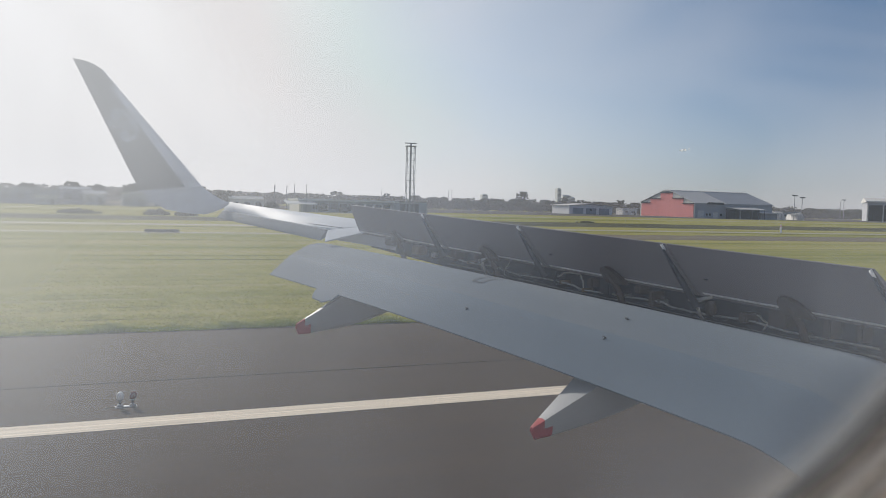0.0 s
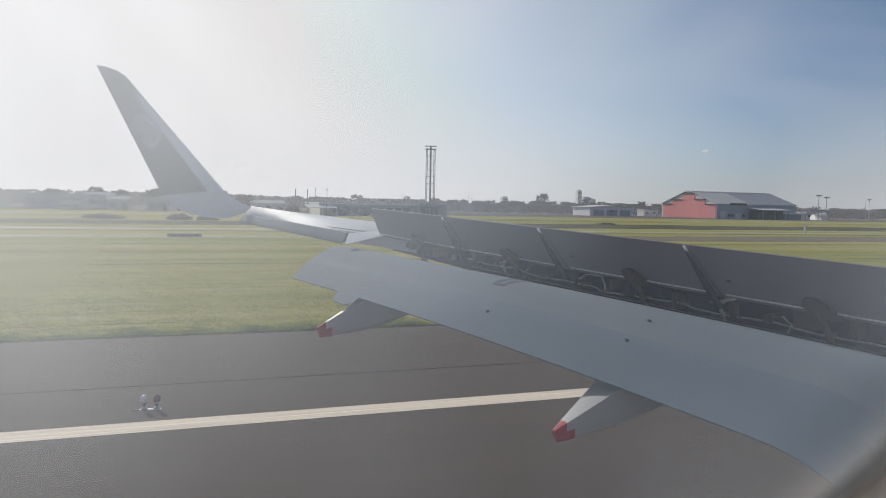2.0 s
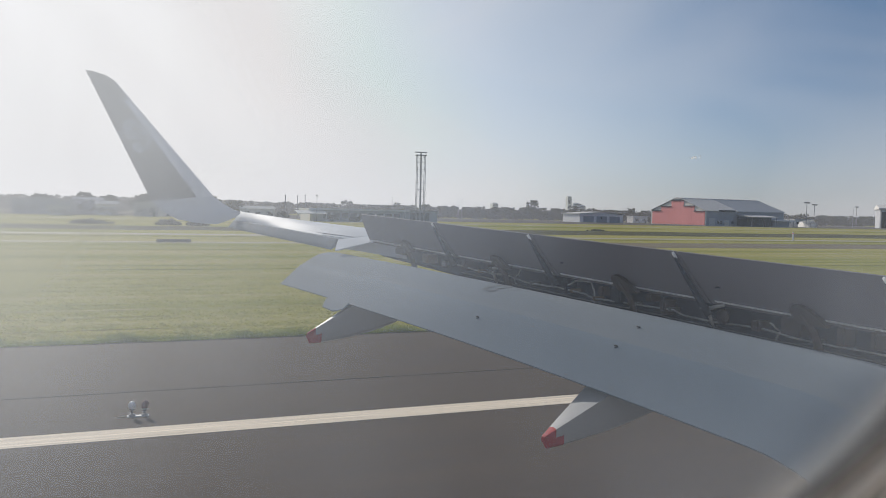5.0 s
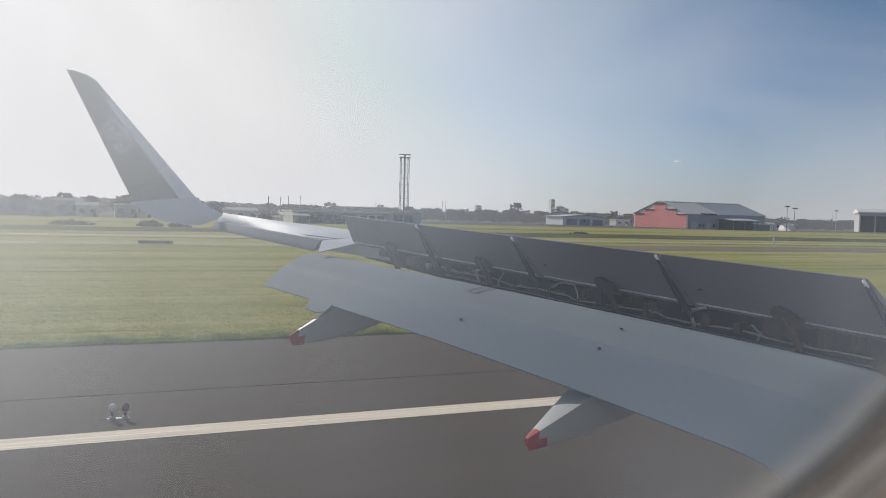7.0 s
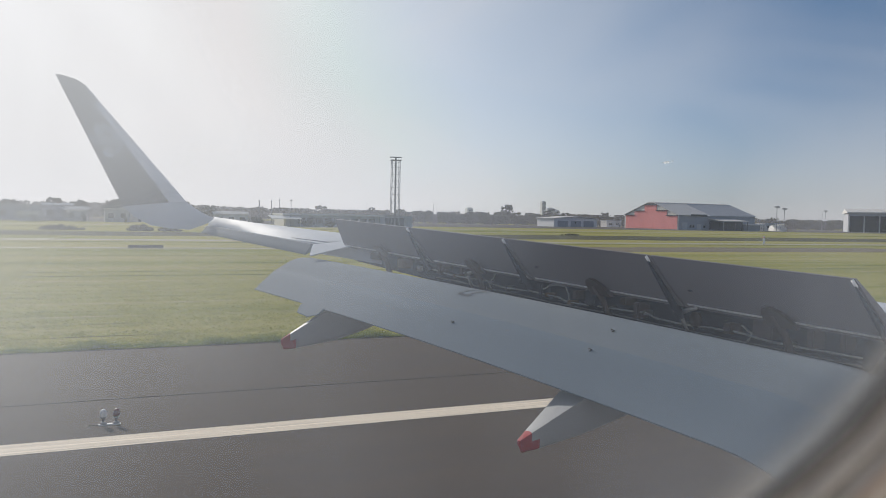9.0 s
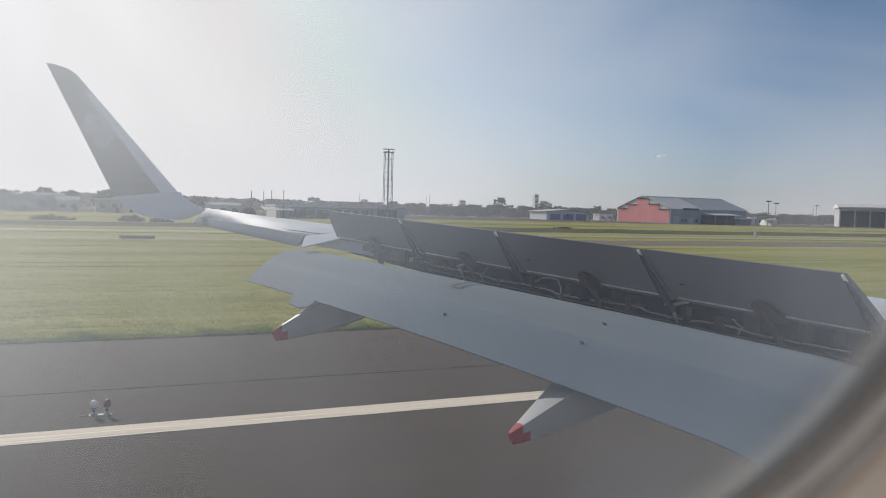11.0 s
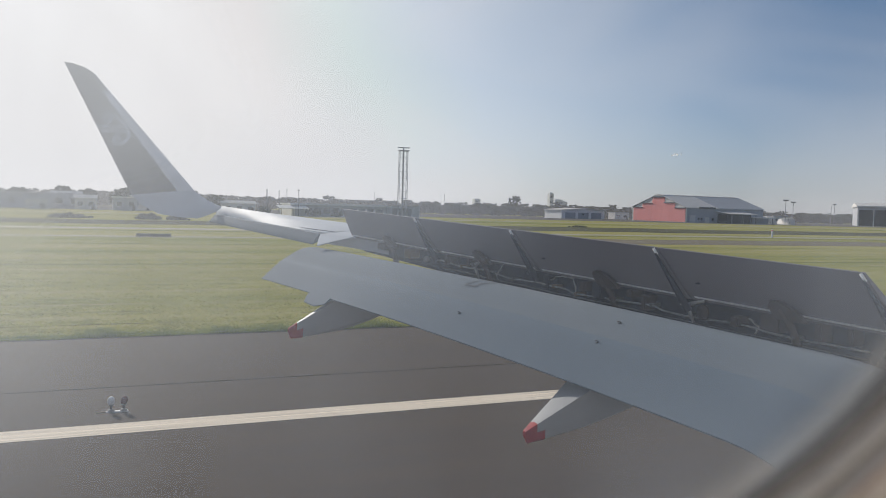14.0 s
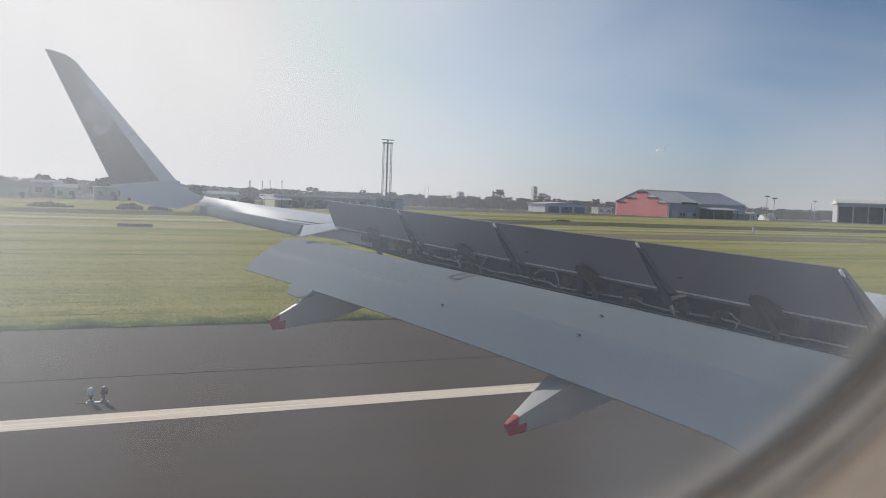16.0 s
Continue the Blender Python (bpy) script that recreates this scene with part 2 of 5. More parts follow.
# asphalt runway with its shoulder; its far edge breaks unevenly into the grass
rnd = random.Random(4)
near_x = [i * 0.35 - 12 for i in range(130)]
xs = [-2500, -600, -100, -40] + near_x + [60, 120, 600, 2500]
verts = [(x, -30, 0.03) for x in xs] + [(x, 28.37 + (rnd.uniform(-0.10, 0.10) if -13 < x < 40 else 0), 0.03) for x in xs]
n = len(xs)
verts += [(v[0], v[1], -0.1) for v in verts[n:]]
faces = [(i, i + 1, n + i + 1, n + i) for i in range(n - 1)] + [(n + i, n + i + 1, 2 * n + i + 1, 2 * n + i) for i in range(n - 1)]
runway = tagged(add("road", mesh_of("road", verts, faces), M_asphalt), "grey-brown asphalt runway with rubber streaks", "runway", kind="structure")
sheet("runway_edge_line", -1500, 1500, 16.58, 17.36, 0.036, M_line, "worn white painted runway edge stripe", "road marking", 0.004)
sheet("pavement_joint", -1500, 1500, 20.77, 20.82, 0.034, M_seal, "dark sealed joint between asphalt lanes", "joint", 0.003)
for jx in (-43.0, 122.0):
    bm = bmesh.new()
    for (xa, ya, wa), (xb, yb, wb) in zip(((0.0, 20.8, 0.03), (0.25, 17.4, 0.05), (0.5, 16.2, 0.12), (1.1, 12.0, 0.26), (1.5, 9.0, 0.22), (2.0, 4.0, 0.2)), ((0.25, 17.4, 0.05), (0.5, 16.2, 0.12), (1.1, 12.0, 0.26), (1.5, 9.0, 0.22), (2.0, 4.0, 0.2), (3.4, -8.0, 0.2))):
        bm.faces.new([bm.verts.new((jx + x_, y_, 0.0345)) for x_, y_ in ((xa - wa, ya), (xa + wa, ya), (xb + wb, yb), (xb - wb, yb))])
    tagged(part("tar_joint", bm, M_seal), "dark tar-sealed joint across the asphalt", "joint", kind="structure")
# dark strip of soil that also paints the shadow line under the grass
sheet("shade_edge", -60, 120, 28.30, 28.52, 0.037, mat("verge_shade_soil", (0.05, 0.048, 0.03), 1.0, scale=3, fine=20, bump=0.4, spec=0.0), "thin dark line of soil and painted grass shade where the asphalt ends", "soil", 0.01, 400, 0.09, 8)
sheet("mow_line", -400, 400, 61.2, 61.7, 0.012, mat("long_dark_grass", (0.13, 0.135, 0.040), 1.0, second=(0.075, 0.085, 0.025), scale=0.5, fine=5, bump=0.3, stretch=(0.2, 1, 1), spec=0.0), "dark line of longer grass", "grass")
M_longgrass, M_drygrass = bpy.data.materials["long_dark_grass"], mat("dry_grass", (0.40, 0.36, 0.17), 1.0, second=(0.31, 0.285, 0.12), scale=0.5, fine=5, bump=0.3, stretch=(0.2, 1, 1), spec=0.0)
for y0, w, m_ in ((31.6, 0.10, 0), (33.4, 0.16, 1), (35.1, 0.12, 0), (37.6, 0.22, 1), (40.2, 0.16, 1), (43.0, 0.30, 1), (46.3, 0.10, 0), (49.2, 0.5, 1), (53.0, 0.28, 1), (56.6, 0.7, 1), (65.5, 0.4, 0), (70.0, 0.9, 1), (76.5, 0.5, 0), (84.0, 1.6, 1), (90.5, 0.6, 0), (116.0, 2.0, 1), (131.0, 1.5, 0), (240.0, 6.0, 1), (262.0, 3.5, 0), (330.0, 12.0, 1)):
    ob_ = sheet("mow_line", -500, 700, y0, y0 + w, 0.010, (M_longgrass, M_drygrass)[m_], "dark line of longer grass" if m_ == 0 else "pale line of dry grass", "grass", 0, 400 if y0 < 60 else 120, w * (0.9 if y0 < 60 else 0.45), int(y0))
sheet("taxiway", 70, 152, 100, 119, 0.03, M_taxi, "grey-brown taxiway beyond the grass", "taxiway", 0.1, 24, 1.6, 3)
sheet("service_track", -3000, 62, 108, 111, 0.016, M_pale_strip, "thin pale track across the grass", "track", 0.05)
sheet("gravel_strip", -3000, 3000, 138, 145, 0.02, M_pale_strip, "pale gravel strip beside the taxiway", "gravel", 0.1)
sheet("apron", -420, 1500, 392, 640, 0.025, M_apron, "hazy grey-brown concrete apron before the trees", "apron", 0.1)
sheet("service_road", -3000, 3000, 300, 309, 0.03, M_pale_strip, "pale perimeter road before the buildings", "road", 0.1)


# ---- the wing of the airliner ----
wing = empty("aircraft_wing", (3.0, 8.0, 3.6), "pale grey airliner wing with raised spoilers, lowered flap and dark winglet", "aircraft wing")
wing_inv = Matrix.Translation((-3.0, -8.0, -3.6))


def wing_part(name, bm, material, parent=None, label="", smooth=True):
    """A mesh given in world places, hung under the wing or one of its parts."""
    bmesh.ops.transform(bm, matrix=wing_inv, verts=bm.verts)
    return part(name, bm, material, parent or wing, label, smooth)


def sharp(ob, angle=35):
    """Smooth shading that keeps edges beyond the angle crisp."""
    me = ob.data
    bm = bmesh.new()
    bm.from_mesh(me)
    for e in bm.edges:
        e.smooth = len(e.link_faces) == 2 and e.calc_face_angle(0) < radians(angle)
    bm.to_mesh(me)
    bm.free()
    return ob


Y_OUT, Y_IN = 11.4, 4.6
FLAP_NOSE = ((3.086, Y_OUT, 3.911), (5.717, Y_IN, 3.364))
FLAP_TAIL = ((2.328, Y_OUT, 3.462), (4.571, Y_IN, 2.767))


def flap_frame(y):
    """Nose and tail of the flap at a span station, with the bend of the loaded wing."""
    s = (Y_OUT - y) / (Y_OUT - Y_IN)
    nose, tail = lerp3(*FLAP_NOSE, s), lerp3(*FLAP_TAIL, s)
    bend = 4 * s * (1 - s)
    d = max(0.0, 4.72 - y)                                   # the inboard corner rolls down
    droop = 0.42 * d * d if d < 0.4 else 0.0672 + 0.34 * (d - 0.4)
    nose.z += 0.030 * bend + 0.02 * s * s - droop
    tail.z += 0.062 * bend - droop
    return nose, tail


def flap_point(y, c, lift=0.0):
    """A point on the flap's upper skin: c from 0 at the nose to 1 at the tail."""
    nose, tail = flap_frame(y)
    chord = tail - nose
    up = Vector((chord.z, 0, -chord.x)).normalized()
    if up.z < 0:
        up = -up
    if c < 0.3:
        swell = math.sin(math.pi / 2 * c / 0.3) ** 0.9
    elif c < 0.6:
        swell = 1 - 0.05 * ((c - 0.3) / 0.3) ** 2
    else:
        swell = 0.95 * (1 - (c - 0.6) / 0.4) + 0.12 * (c - 0.6) / 0.4
    return nose + chord * c + up * (0.105 * chord.length * swell - 0.010 + lift)


def flap_ring(y):
    nose, tail = flap_frame(y)
    chord = tail - nose
    length = chord.length
    up = Vector((chord.z, 0, -chord.x)).normalized()
    if up.z < 0:
        up = -up
    d = chord.normalized()
    ring = [flap_point(y, c) for c in (0.08, 0.10, 0.12, 0.16, 0.22, 0.3, 0.42, 0.52, 0.58, 0.62, 0.68, 0.8, 1.0)]
    ring.append(tail - up * 0.009)
    ring += [nose + chord * c - up * (0.09 * length * math.sin(math.pi * c ** 0.6) + 0.012) for c in (0.85, 0.65, 0.45, 0.28, 0.14)]
    ring += [nose + d * 0.02 * length - up * 0.075 * length, nose - d * 0.03 * length - up * 0.03 * length]
    return ring


ys = [mix(Y_OUT, Y_IN, i / 48) for i in range(49)] + [4.5, 4.4, 4.3, 4.2, 4.1, 4.0, 3.7, 3.4, 3.0, 2.6, 2.2, 1.7]
flap = sharp(wing_part("flap", loft_bm([flap_ring(y) for y in ys]), [M_flap, M_flap_shaded], label="lowered flap in smooth blue-grey paint"), 40)
# the trailing wedge takes a darker, bluer copy of the paint as its shade
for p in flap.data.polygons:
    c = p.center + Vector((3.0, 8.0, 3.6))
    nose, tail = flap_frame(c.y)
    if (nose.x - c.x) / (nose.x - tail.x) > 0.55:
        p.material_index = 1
# stepped tab at the flap's outer tail corner
secs = []
for y, far_, rise in ((10.24, 0.05, 0.0), (10.17, 0.15, 0.0), (9.93, 0.165, 0.0), (9.80, 0.10, 0.0)):
    nose, tail = flap_frame(y)
    e, tail = flap_point(y, 0.97), flap_point(y, 1.0)
    d = (tail - flap_point(y, 0.75)).normalized()
    secs.append([e + Vector((0, 0, 0.002)), tail + d * far_, tail + d * far_ + Vector((0, 0, -0.012)), e + Vector((0, 0, -0.03))])
tab = loft_bm(secs)
wing_part("tail_tab", tab, M_flap_shaded, flap, smooth=False)


def flap_strip(name, y0, y1, c0, c1, material, lift=0.004, parent=flap, label=""):
    """A thin plate lying on the flap's skin."""
    n = max(2, int(abs(y1 - y0) / 0.25) + 1)
    m = max(2, int(abs(c1 - c0) / 0.08) + 1)
    bm = bmesh.new()
    grid = [[bm.verts.new(flap_point(mix(y0, y1, i / n), mix(c0, c1, j / m), lift)) for j in range(m + 1)] for i in range(n + 1)]
    for i in range(n):
        for j in range(m):
            bm.faces.new((grid[i][j], grid[i + 1][j], grid[i + 1][j + 1], grid[i][j + 1]))
    bmesh.ops.solidify(bm, geom=list(bm.faces), thickness=0.003)
    return wing_part(name, bm, material, parent, label, smooth=False)


M_panel_gap = mat("panel_gap", (0.20, 0.21, 0.23), 0.6, scale=8, fine=30, bump=0)
for y in (8.30, 8.17):
    flap_strip("roller_track", y - 0.03, y, 0.03, 0.26, M_panel_gap)
flap_strip("roller_track", 8.14, 8.30, 0.26, 0.28, M_panel_gap)
for y, c in ((10.2, 0.35), (10.12, 0.55), (7.2, 0.62), (6.44, 0.97), (5.96, 0.95), (9.02, 0.70), (8.90, 0.71), (8.78, 0.72), (8.66, 0.715)):
    flap_strip("rivet_plate", y, y + 0.045, c, c + 0.008, M_panel_gap)


def flap_hook(y, c):
    """A small dark drain catch that stands on the skin."""
    a, b = flap_point(y, c), flap_point(y - 0.035, c)
    up = Vector((-0.35, 0, 0.9)).normalized()
    bm = tube_bm([a + up * 0.003, a + up * 0.009, lerp3(a, b, 0.5) + up * 0.011, b + up * 0.009, b + up * 0.003, b + Vector((-0.022, 0.022, -0.012)) + up * 0.002], 0.005, 6)
    wing_part("drain_catch", bm, M_rubber, flap, "small black catch")


for y, c in ((7.92, 0.69), (6.34, 0.31), (6.30, 0.59)):
    flap_hook(y, c)

M_lip = mat("hinge_lip_metal", (0.85, 0.85, 0.86), 0.5, 0.0, scale=5, fine=30, bump=0.02)
# spoilers, standing up from their hinges
SP_TOP = ((3.440, 11.3, 4.459), (5.914, 4.7, 4.064))
SP_HINGE = ((3.599, 11.3, 4.062), (6.133, 4.7, 3.561))
SP_Y = [11.3, 9.817, 8.281, 6.516, 4.7]


def on(line, y):
    return lerp3(line[0], line[1], (line[0][1] - y) / (line[0][1] - line[1][1]))


def sp_top(y):
    return on(SP_TOP, y)


def sp_hinge(y):
    """The panels' sides stand square to the swept hinge, so their feet lie further inboard than their tips."""
    return on(SP_HINGE, y - 0.20 * min(1.0, max(0.0, (11.3 - y) / 1.4)))


def spoiler(y0, y1):
    secs = []
    for y in [mix(y0, y1, i / 6) for i in range(7)]:
        top, hin = sp_top(y), sp_hinge(y)
        hin = hin + (hin - top) * 0.02
        d = (top - hin)
        nrm = Vector((d.z, 0, -d.x)).normalized()          # forward and up, away from the tail
        back = [hin, mix(hin, top, 0.25) - nrm * 0.006, mix(hin, top, 0.6) - nrm * 0.008, top]
        front = [top + nrm * 0.014, mix(hin, top, 0.6) + nrm * 0.050, mix(hin, top, 0.2) + nrm * 0.075, hin + nrm * 0.07]
        secs.append(back + front)
    ob = sharp(wing_part("spoiler", loft_bm(secs), M_spoiler, label="raised spoiler panel, its grey darkened for the shaded underside"), 30)
    # pale lip along the hinge, and the bonded edge strips
    for k in range(2):
        a, b = mix(y0, y1, 0.03 + 0.5 * k), mix(y0, y1, 0.44 + 0.53 * k)
        rows_ = []
        for y in (a, b):
            top, hin = sp_top(y), sp_hinge(y)
            d = (top - hin).normalized()
            base = hin + d * 0.02
            rows_.append([base + Vector((-0.014, 0, 0)), base + d * 0.018 + Vector((-0.018, 0, 0)), base + d * 0.022 + Vector((0.002, 0, 0)), base + Vector((0.002, 0, 0))])
        wing_part("hinge_lip", loft_bm(rows_), M_lip, ob, "pale metal hinge lip", smooth=False)
    # side seal on the inboard edge, dark, with a pale tip
    y = y1 + 0.02
    top, hin = sp_top(y), sp_hinge(y)
    pts = [mix(hin, top, s) + Vector((-0.030 - 0.05 * (1 - s), 0, 0)) for s in (-0.25, 0.25, 0.55, 0.88)]
    wing_part("side_seal", tube_bm(pts, [0.040, 0.032, 0.022, 0.010], 8), M_spar, ob, "dark rubber side seal")
    wing_part("seal_tip", tube_bm([mix(hin, top, 0.86) + Vector((-0.022, 0, 0)), mix(hin, top, 0.985) + Vector((-0.016, 0, 0))], 0.014, 6), M_white, ob, "white seal tip")
    # small dark drain slot near the outboard foot
    y = mix(y0, y1, 0.10)
    top, hin = sp_top(y), sp_hinge(y)
    at = mix(hin, top, 0.36) + Vector((-0.012, 0, 0))
    wing_part("drain_slot", box_bm(at.x - 0.003, at.x + 0.004, at.y - 0.040, at.y + 0.040, at.z - 0.009, at.z + 0.009, 0.003), M_spar, ob, smooth=False)
    # arched actuator fitting in the middle
    ym = mix(y0, y1, 0.52)
    top, hin = sp_top(ym), sp_hinge(ym)
    d = (top - hin)
    arch = []
    for k in range(11):
        a = math.pi * k / 10
        arch.append(hin + Vector((-0.03, 0.17 * math.cos(a) + 0.04 * math.sin(a), 0)) + d * (0.36 * math.sin(a) - 0.05))
    bm = bmesh.new()
    front = [bm.verts.new(p) for p in arch]
    rear = [bm.verts.new(p + Vector((-0.06, -0.02, -0.01))) for p in arch]
    for i in range(10):
        bm.faces.new((front[i], front[i + 1], rear[i + 1], rear[i]))
    bm.faces.new(rear)
    wing_part("actuator_fitting", bm, M_bracket, ob, "dark arched actuator fitting", smooth=False)
    ram = [hin + Vector((-0.10, 0.03, 0.02)) + d * 0.10, hin + Vector((-0.02, 0.0, -0.10)), hin + Vector((0.02, -0.03, -0.26))]
    wing_part("actuator_ram", tube_bm(ram, [0.022, 0.034, 0.040], 10), M_bracket, ob)
    return ob


for a, b in zip(SP_Y, SP_Y[1:]):
    spoiler(a - 0.012, b + 0.012)


# fixed wing: upper and lower skins from the nose to the hinge line
def lead_x(y):
    return 2.30 + 0.56 * (15.2 - y)


def crest_z(y):
    return 4.217 + (y - 11.3) * 0.059 if y > 11.3 else 4.217 - (11.3 - y) * 0.073


def hinge_at(y):
    """Where the upper skin ends: the spoiler hinge inboard, the aileron hinge outboard."""
    if y <= 11.5:
        return on(SP_HINGE, y)
    s = (y - 11.5) / 3.1
    return lerp3((3.208, 11.5, 4.092), (2.36, 14.6, 4.262), s)


def wing_ring(y):
    x1, h = lead_x(y), hinge_at(y)
    x0 = h.x + (0.22 if y < 11.3 else 0.06)
    top = crest_z(y)
    c = 0.36 if y <= 11.3 else mix(0.36, 0.10, min(1, (y - 11.3) / 3.5))      # from the hinge to the crest
    x1 = max(x1, x0 + c + 0.12)
    depth = mix(0.52, 0.16, min(1, max(0, (y - 4.6) / 10)))
    zc = h.z
    ring = [Vector((x0, y, zc)), Vector((x0 + 0.47 * c, y, mix(zc, top, 0.62))), Vector((x0 + c, y, top)), Vector((mix(x0, x1, 0.6), y, top - 0.01)),
            Vector((mix(x0, x1, 0.85), y, top - 0.08 * depth / 0.3)), Vector((x1, y, top - 0.5 * depth)),
            Vector((mix(x0, x1, 0.85), y, top - 0.85 * depth)), Vector((mix(x0, x1, 0.5), y, top - depth)), Vector((x0, y, zc - mix(0.32, 0.10, min(1, max(0, (y - 4.6) / 10)))))]
    return ring


fixed = sharp(wing_part("wing_box", loft_bm([wing_ring(y) for y in (-0.6, 2.0, 3.4, 4.68, 6.0, 7.5, 9.0, 10.5, 11.35, 12.2, 13.2, 14.1, 14.6, 14.9, 15.2)]), M_wing, label="pale grey upper wing skin"), 35)
# dark blue-grey rear spar behind the spoilers
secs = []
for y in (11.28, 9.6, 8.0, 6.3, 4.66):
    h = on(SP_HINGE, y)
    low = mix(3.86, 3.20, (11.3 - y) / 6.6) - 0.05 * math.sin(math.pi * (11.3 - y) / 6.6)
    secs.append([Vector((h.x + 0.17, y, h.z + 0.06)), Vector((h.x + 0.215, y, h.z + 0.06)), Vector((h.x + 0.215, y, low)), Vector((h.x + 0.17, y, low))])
spar = wing_part("rear_spar", loft_bm(secs), M_spar, label="dark rear spar web with pipes", smooth=False)
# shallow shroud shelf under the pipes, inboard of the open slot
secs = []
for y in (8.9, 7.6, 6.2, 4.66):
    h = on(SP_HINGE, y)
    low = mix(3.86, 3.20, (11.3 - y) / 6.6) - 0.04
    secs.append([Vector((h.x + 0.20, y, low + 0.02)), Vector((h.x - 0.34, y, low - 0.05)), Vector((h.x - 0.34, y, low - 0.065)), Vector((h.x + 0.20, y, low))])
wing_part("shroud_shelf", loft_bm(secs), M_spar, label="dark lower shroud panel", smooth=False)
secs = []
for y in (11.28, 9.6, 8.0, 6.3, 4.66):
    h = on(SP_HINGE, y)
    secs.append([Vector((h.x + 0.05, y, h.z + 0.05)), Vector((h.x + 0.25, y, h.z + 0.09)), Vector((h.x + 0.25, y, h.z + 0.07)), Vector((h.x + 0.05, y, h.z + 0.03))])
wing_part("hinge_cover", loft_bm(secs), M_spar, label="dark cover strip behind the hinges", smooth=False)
# pipes, cable runs and brackets on the spar
rp = random.Random(11)


def bay(y, dz, off=0.05):
    """A place in the open bay: by span, height over the hinge line and depth ahead of it."""
    return on(SP_HINGE, y) + Vector((off, 0, dz))


M_pale_pipe = mat("pale_pipe_metal", (0.42, 0.42, 0.41), 0.45, 0.3, scale=6, fine=40, bump=0.05)
M_brass = mat("dull_brass", (0.24, 0.17, 0.11), 0.5, 0.4, scale=6, fine=40, bump=0.05)
runs = [[(9.75, -0.10), (9.3, -0.13), (8.9, -0.12), (8.5, -0.16), (8.2, -0.15), (7.94, -0.152), (7.80, -0.155), (7.65, -0.19), (7.19, -0.171), (6.77, -0.152), (6.62, -0.183), (6.35, -0.19), (5.9, -0.17), (5.4, -0.20), (4.8, -0.19)],
        [(9.6, -0.19), (8.7, -0.21), (7.9, -0.225), (7.2, -0.225), (6.6, -0.24), (5.9, -0.25), (4.8, -0.26)],
        [(8.0, -0.10), (7.88, -0.030), (7.78, -0.022), (7.70, -0.02), (7.66, -0.09), (7.65, -0.18)],
        [(8.66, -0.02), (8.70, -0.09), (8.76, -0.15), (8.72, -0.20)],
        [(5.80, -0.10), (5.70, -0.16), (5.74, -0.23)], [(5.45, -0.12), (5.38, -0.19), (5.42, -0.25)]]
for k, run in enumerate(runs):
    pts = []
    for (ya, za), (yb, zb) in zip(run, run[1:]):
        pts += [bay(mix(ya, yb, i / 4), mix(za, zb, i / 4 - 0.1 * math.sin(math.pi * i / 2)) + rp.uniform(-0.004, 0.004)) for i in range(4)]
    pts.append(bay(*run[-1]))
    wing_part("hydraulic_pipe", tube_bm(pts, (0.010, 0.008, 0.009, 0.008, 0.009, 0.008)[k], 7), M_pale_pipe if k != 1 else M_pipe, spar, "bare metal hydraulic pipe")
for y, dz in ((9.3, -0.13), (8.5, -0.16), (7.94, -0.152), (7.65, -0.19), (7.19, -0.171), (6.77, -0.152), (6.35, -0.19), (5.9, -0.17), (5.4, -0.20)):
    p = bay(y, dz)
    wing_part("pipe_clamp", box_bm(p.x - 0.018, p.x + 0.12, y - 0.016, y + 0.016, p.z - 0.022, p.z + 0.022, 0.004), M_brass if rp.random() < 0.4 else M_pipe, spar, smooth=False)
# forked linkage arms beside the actuators
for y in (6.34, 9.02):
    hub = bay(y, -0.070, -0.02)
    for to, r0, r1 in ((bay(y - 0.06, -0.23, 0.0), 0.026, 0.012), (bay(y - 0.17, 0.0, -0.02), 0.026, 0.014), (bay(y + 0.09, -0.073, 0.02), 0.018, 0.014)):
        wing_part("linkage_arm", tube_bm([hub, mix(hub, to, 0.5) + Vector((0, 0, 0.006)), to], [r0, mix(r0, r1, 0.5), r1], 8), M_pale_pipe, spar, "pale forked linkage arm")
    wing_part("linkage_pin", tube_bm([hub + Vector((-0.03, 0, 0)), hub + Vector((0.03, 0, 0))], 0.030, 10), M_pipe, spar)
# pulley wheel, white connector and dark boxes
p = bay(6.22, -0.12, 0.03)
wing_part("pulley", tube_bm([p + Vector((-0.015, 0, 0)), p + Vector((0.015, 0, 0))], [0.075, 0.075], 18), M_bracket, spar)
p = bay(9.89, -0.12)
wing_part("connector", box_bm(p.x - 0.03, p.x + 0.03, p.y - 0.055, p.y + 0.055, p.z - 0.035, p.z + 0.035, 0.008), M_pale_pipe, spar, "pale square connector")
for y, dz, w, h in ((10.75, -0.07, 0.16, 0.09), (10.25, -0.10, 0.12, 0.12), (9.55, -0.08, 0.07, 0.14), (9.2, -0.05, 0.05, 0.10), (8.32, -0.06, 0.04, 0.05), (8.05, -0.12, 0.06, 0.16), (7.55, -0.09, 0.05, 0.10),
                    (7.38, -0.10, 0.09, 0.18), (7.0, -0.07, 0.05, 0.08), (6.85, -0.14, 0.04, 0.16), (5.92, -0.15, 0.05, 0.10), (5.62, -0.08, 0.12, 0.20), (5.20, -0.10, 0.04, 0.18), (4.95, -0.06, 0.03, 0.22)):
    p = bay(y, dz, 0.10)
    wing_part("spar_bracket", box_bm(p.x - 0.05 - rp.uniform(0, 0.04), p.x + 0.09, y - w, y + w, p.z - h / 2, p.z + h / 2, 0.012), rp.choice([M_bracket, M_spar, M_bracket, M_brass]), spar, smooth=False)

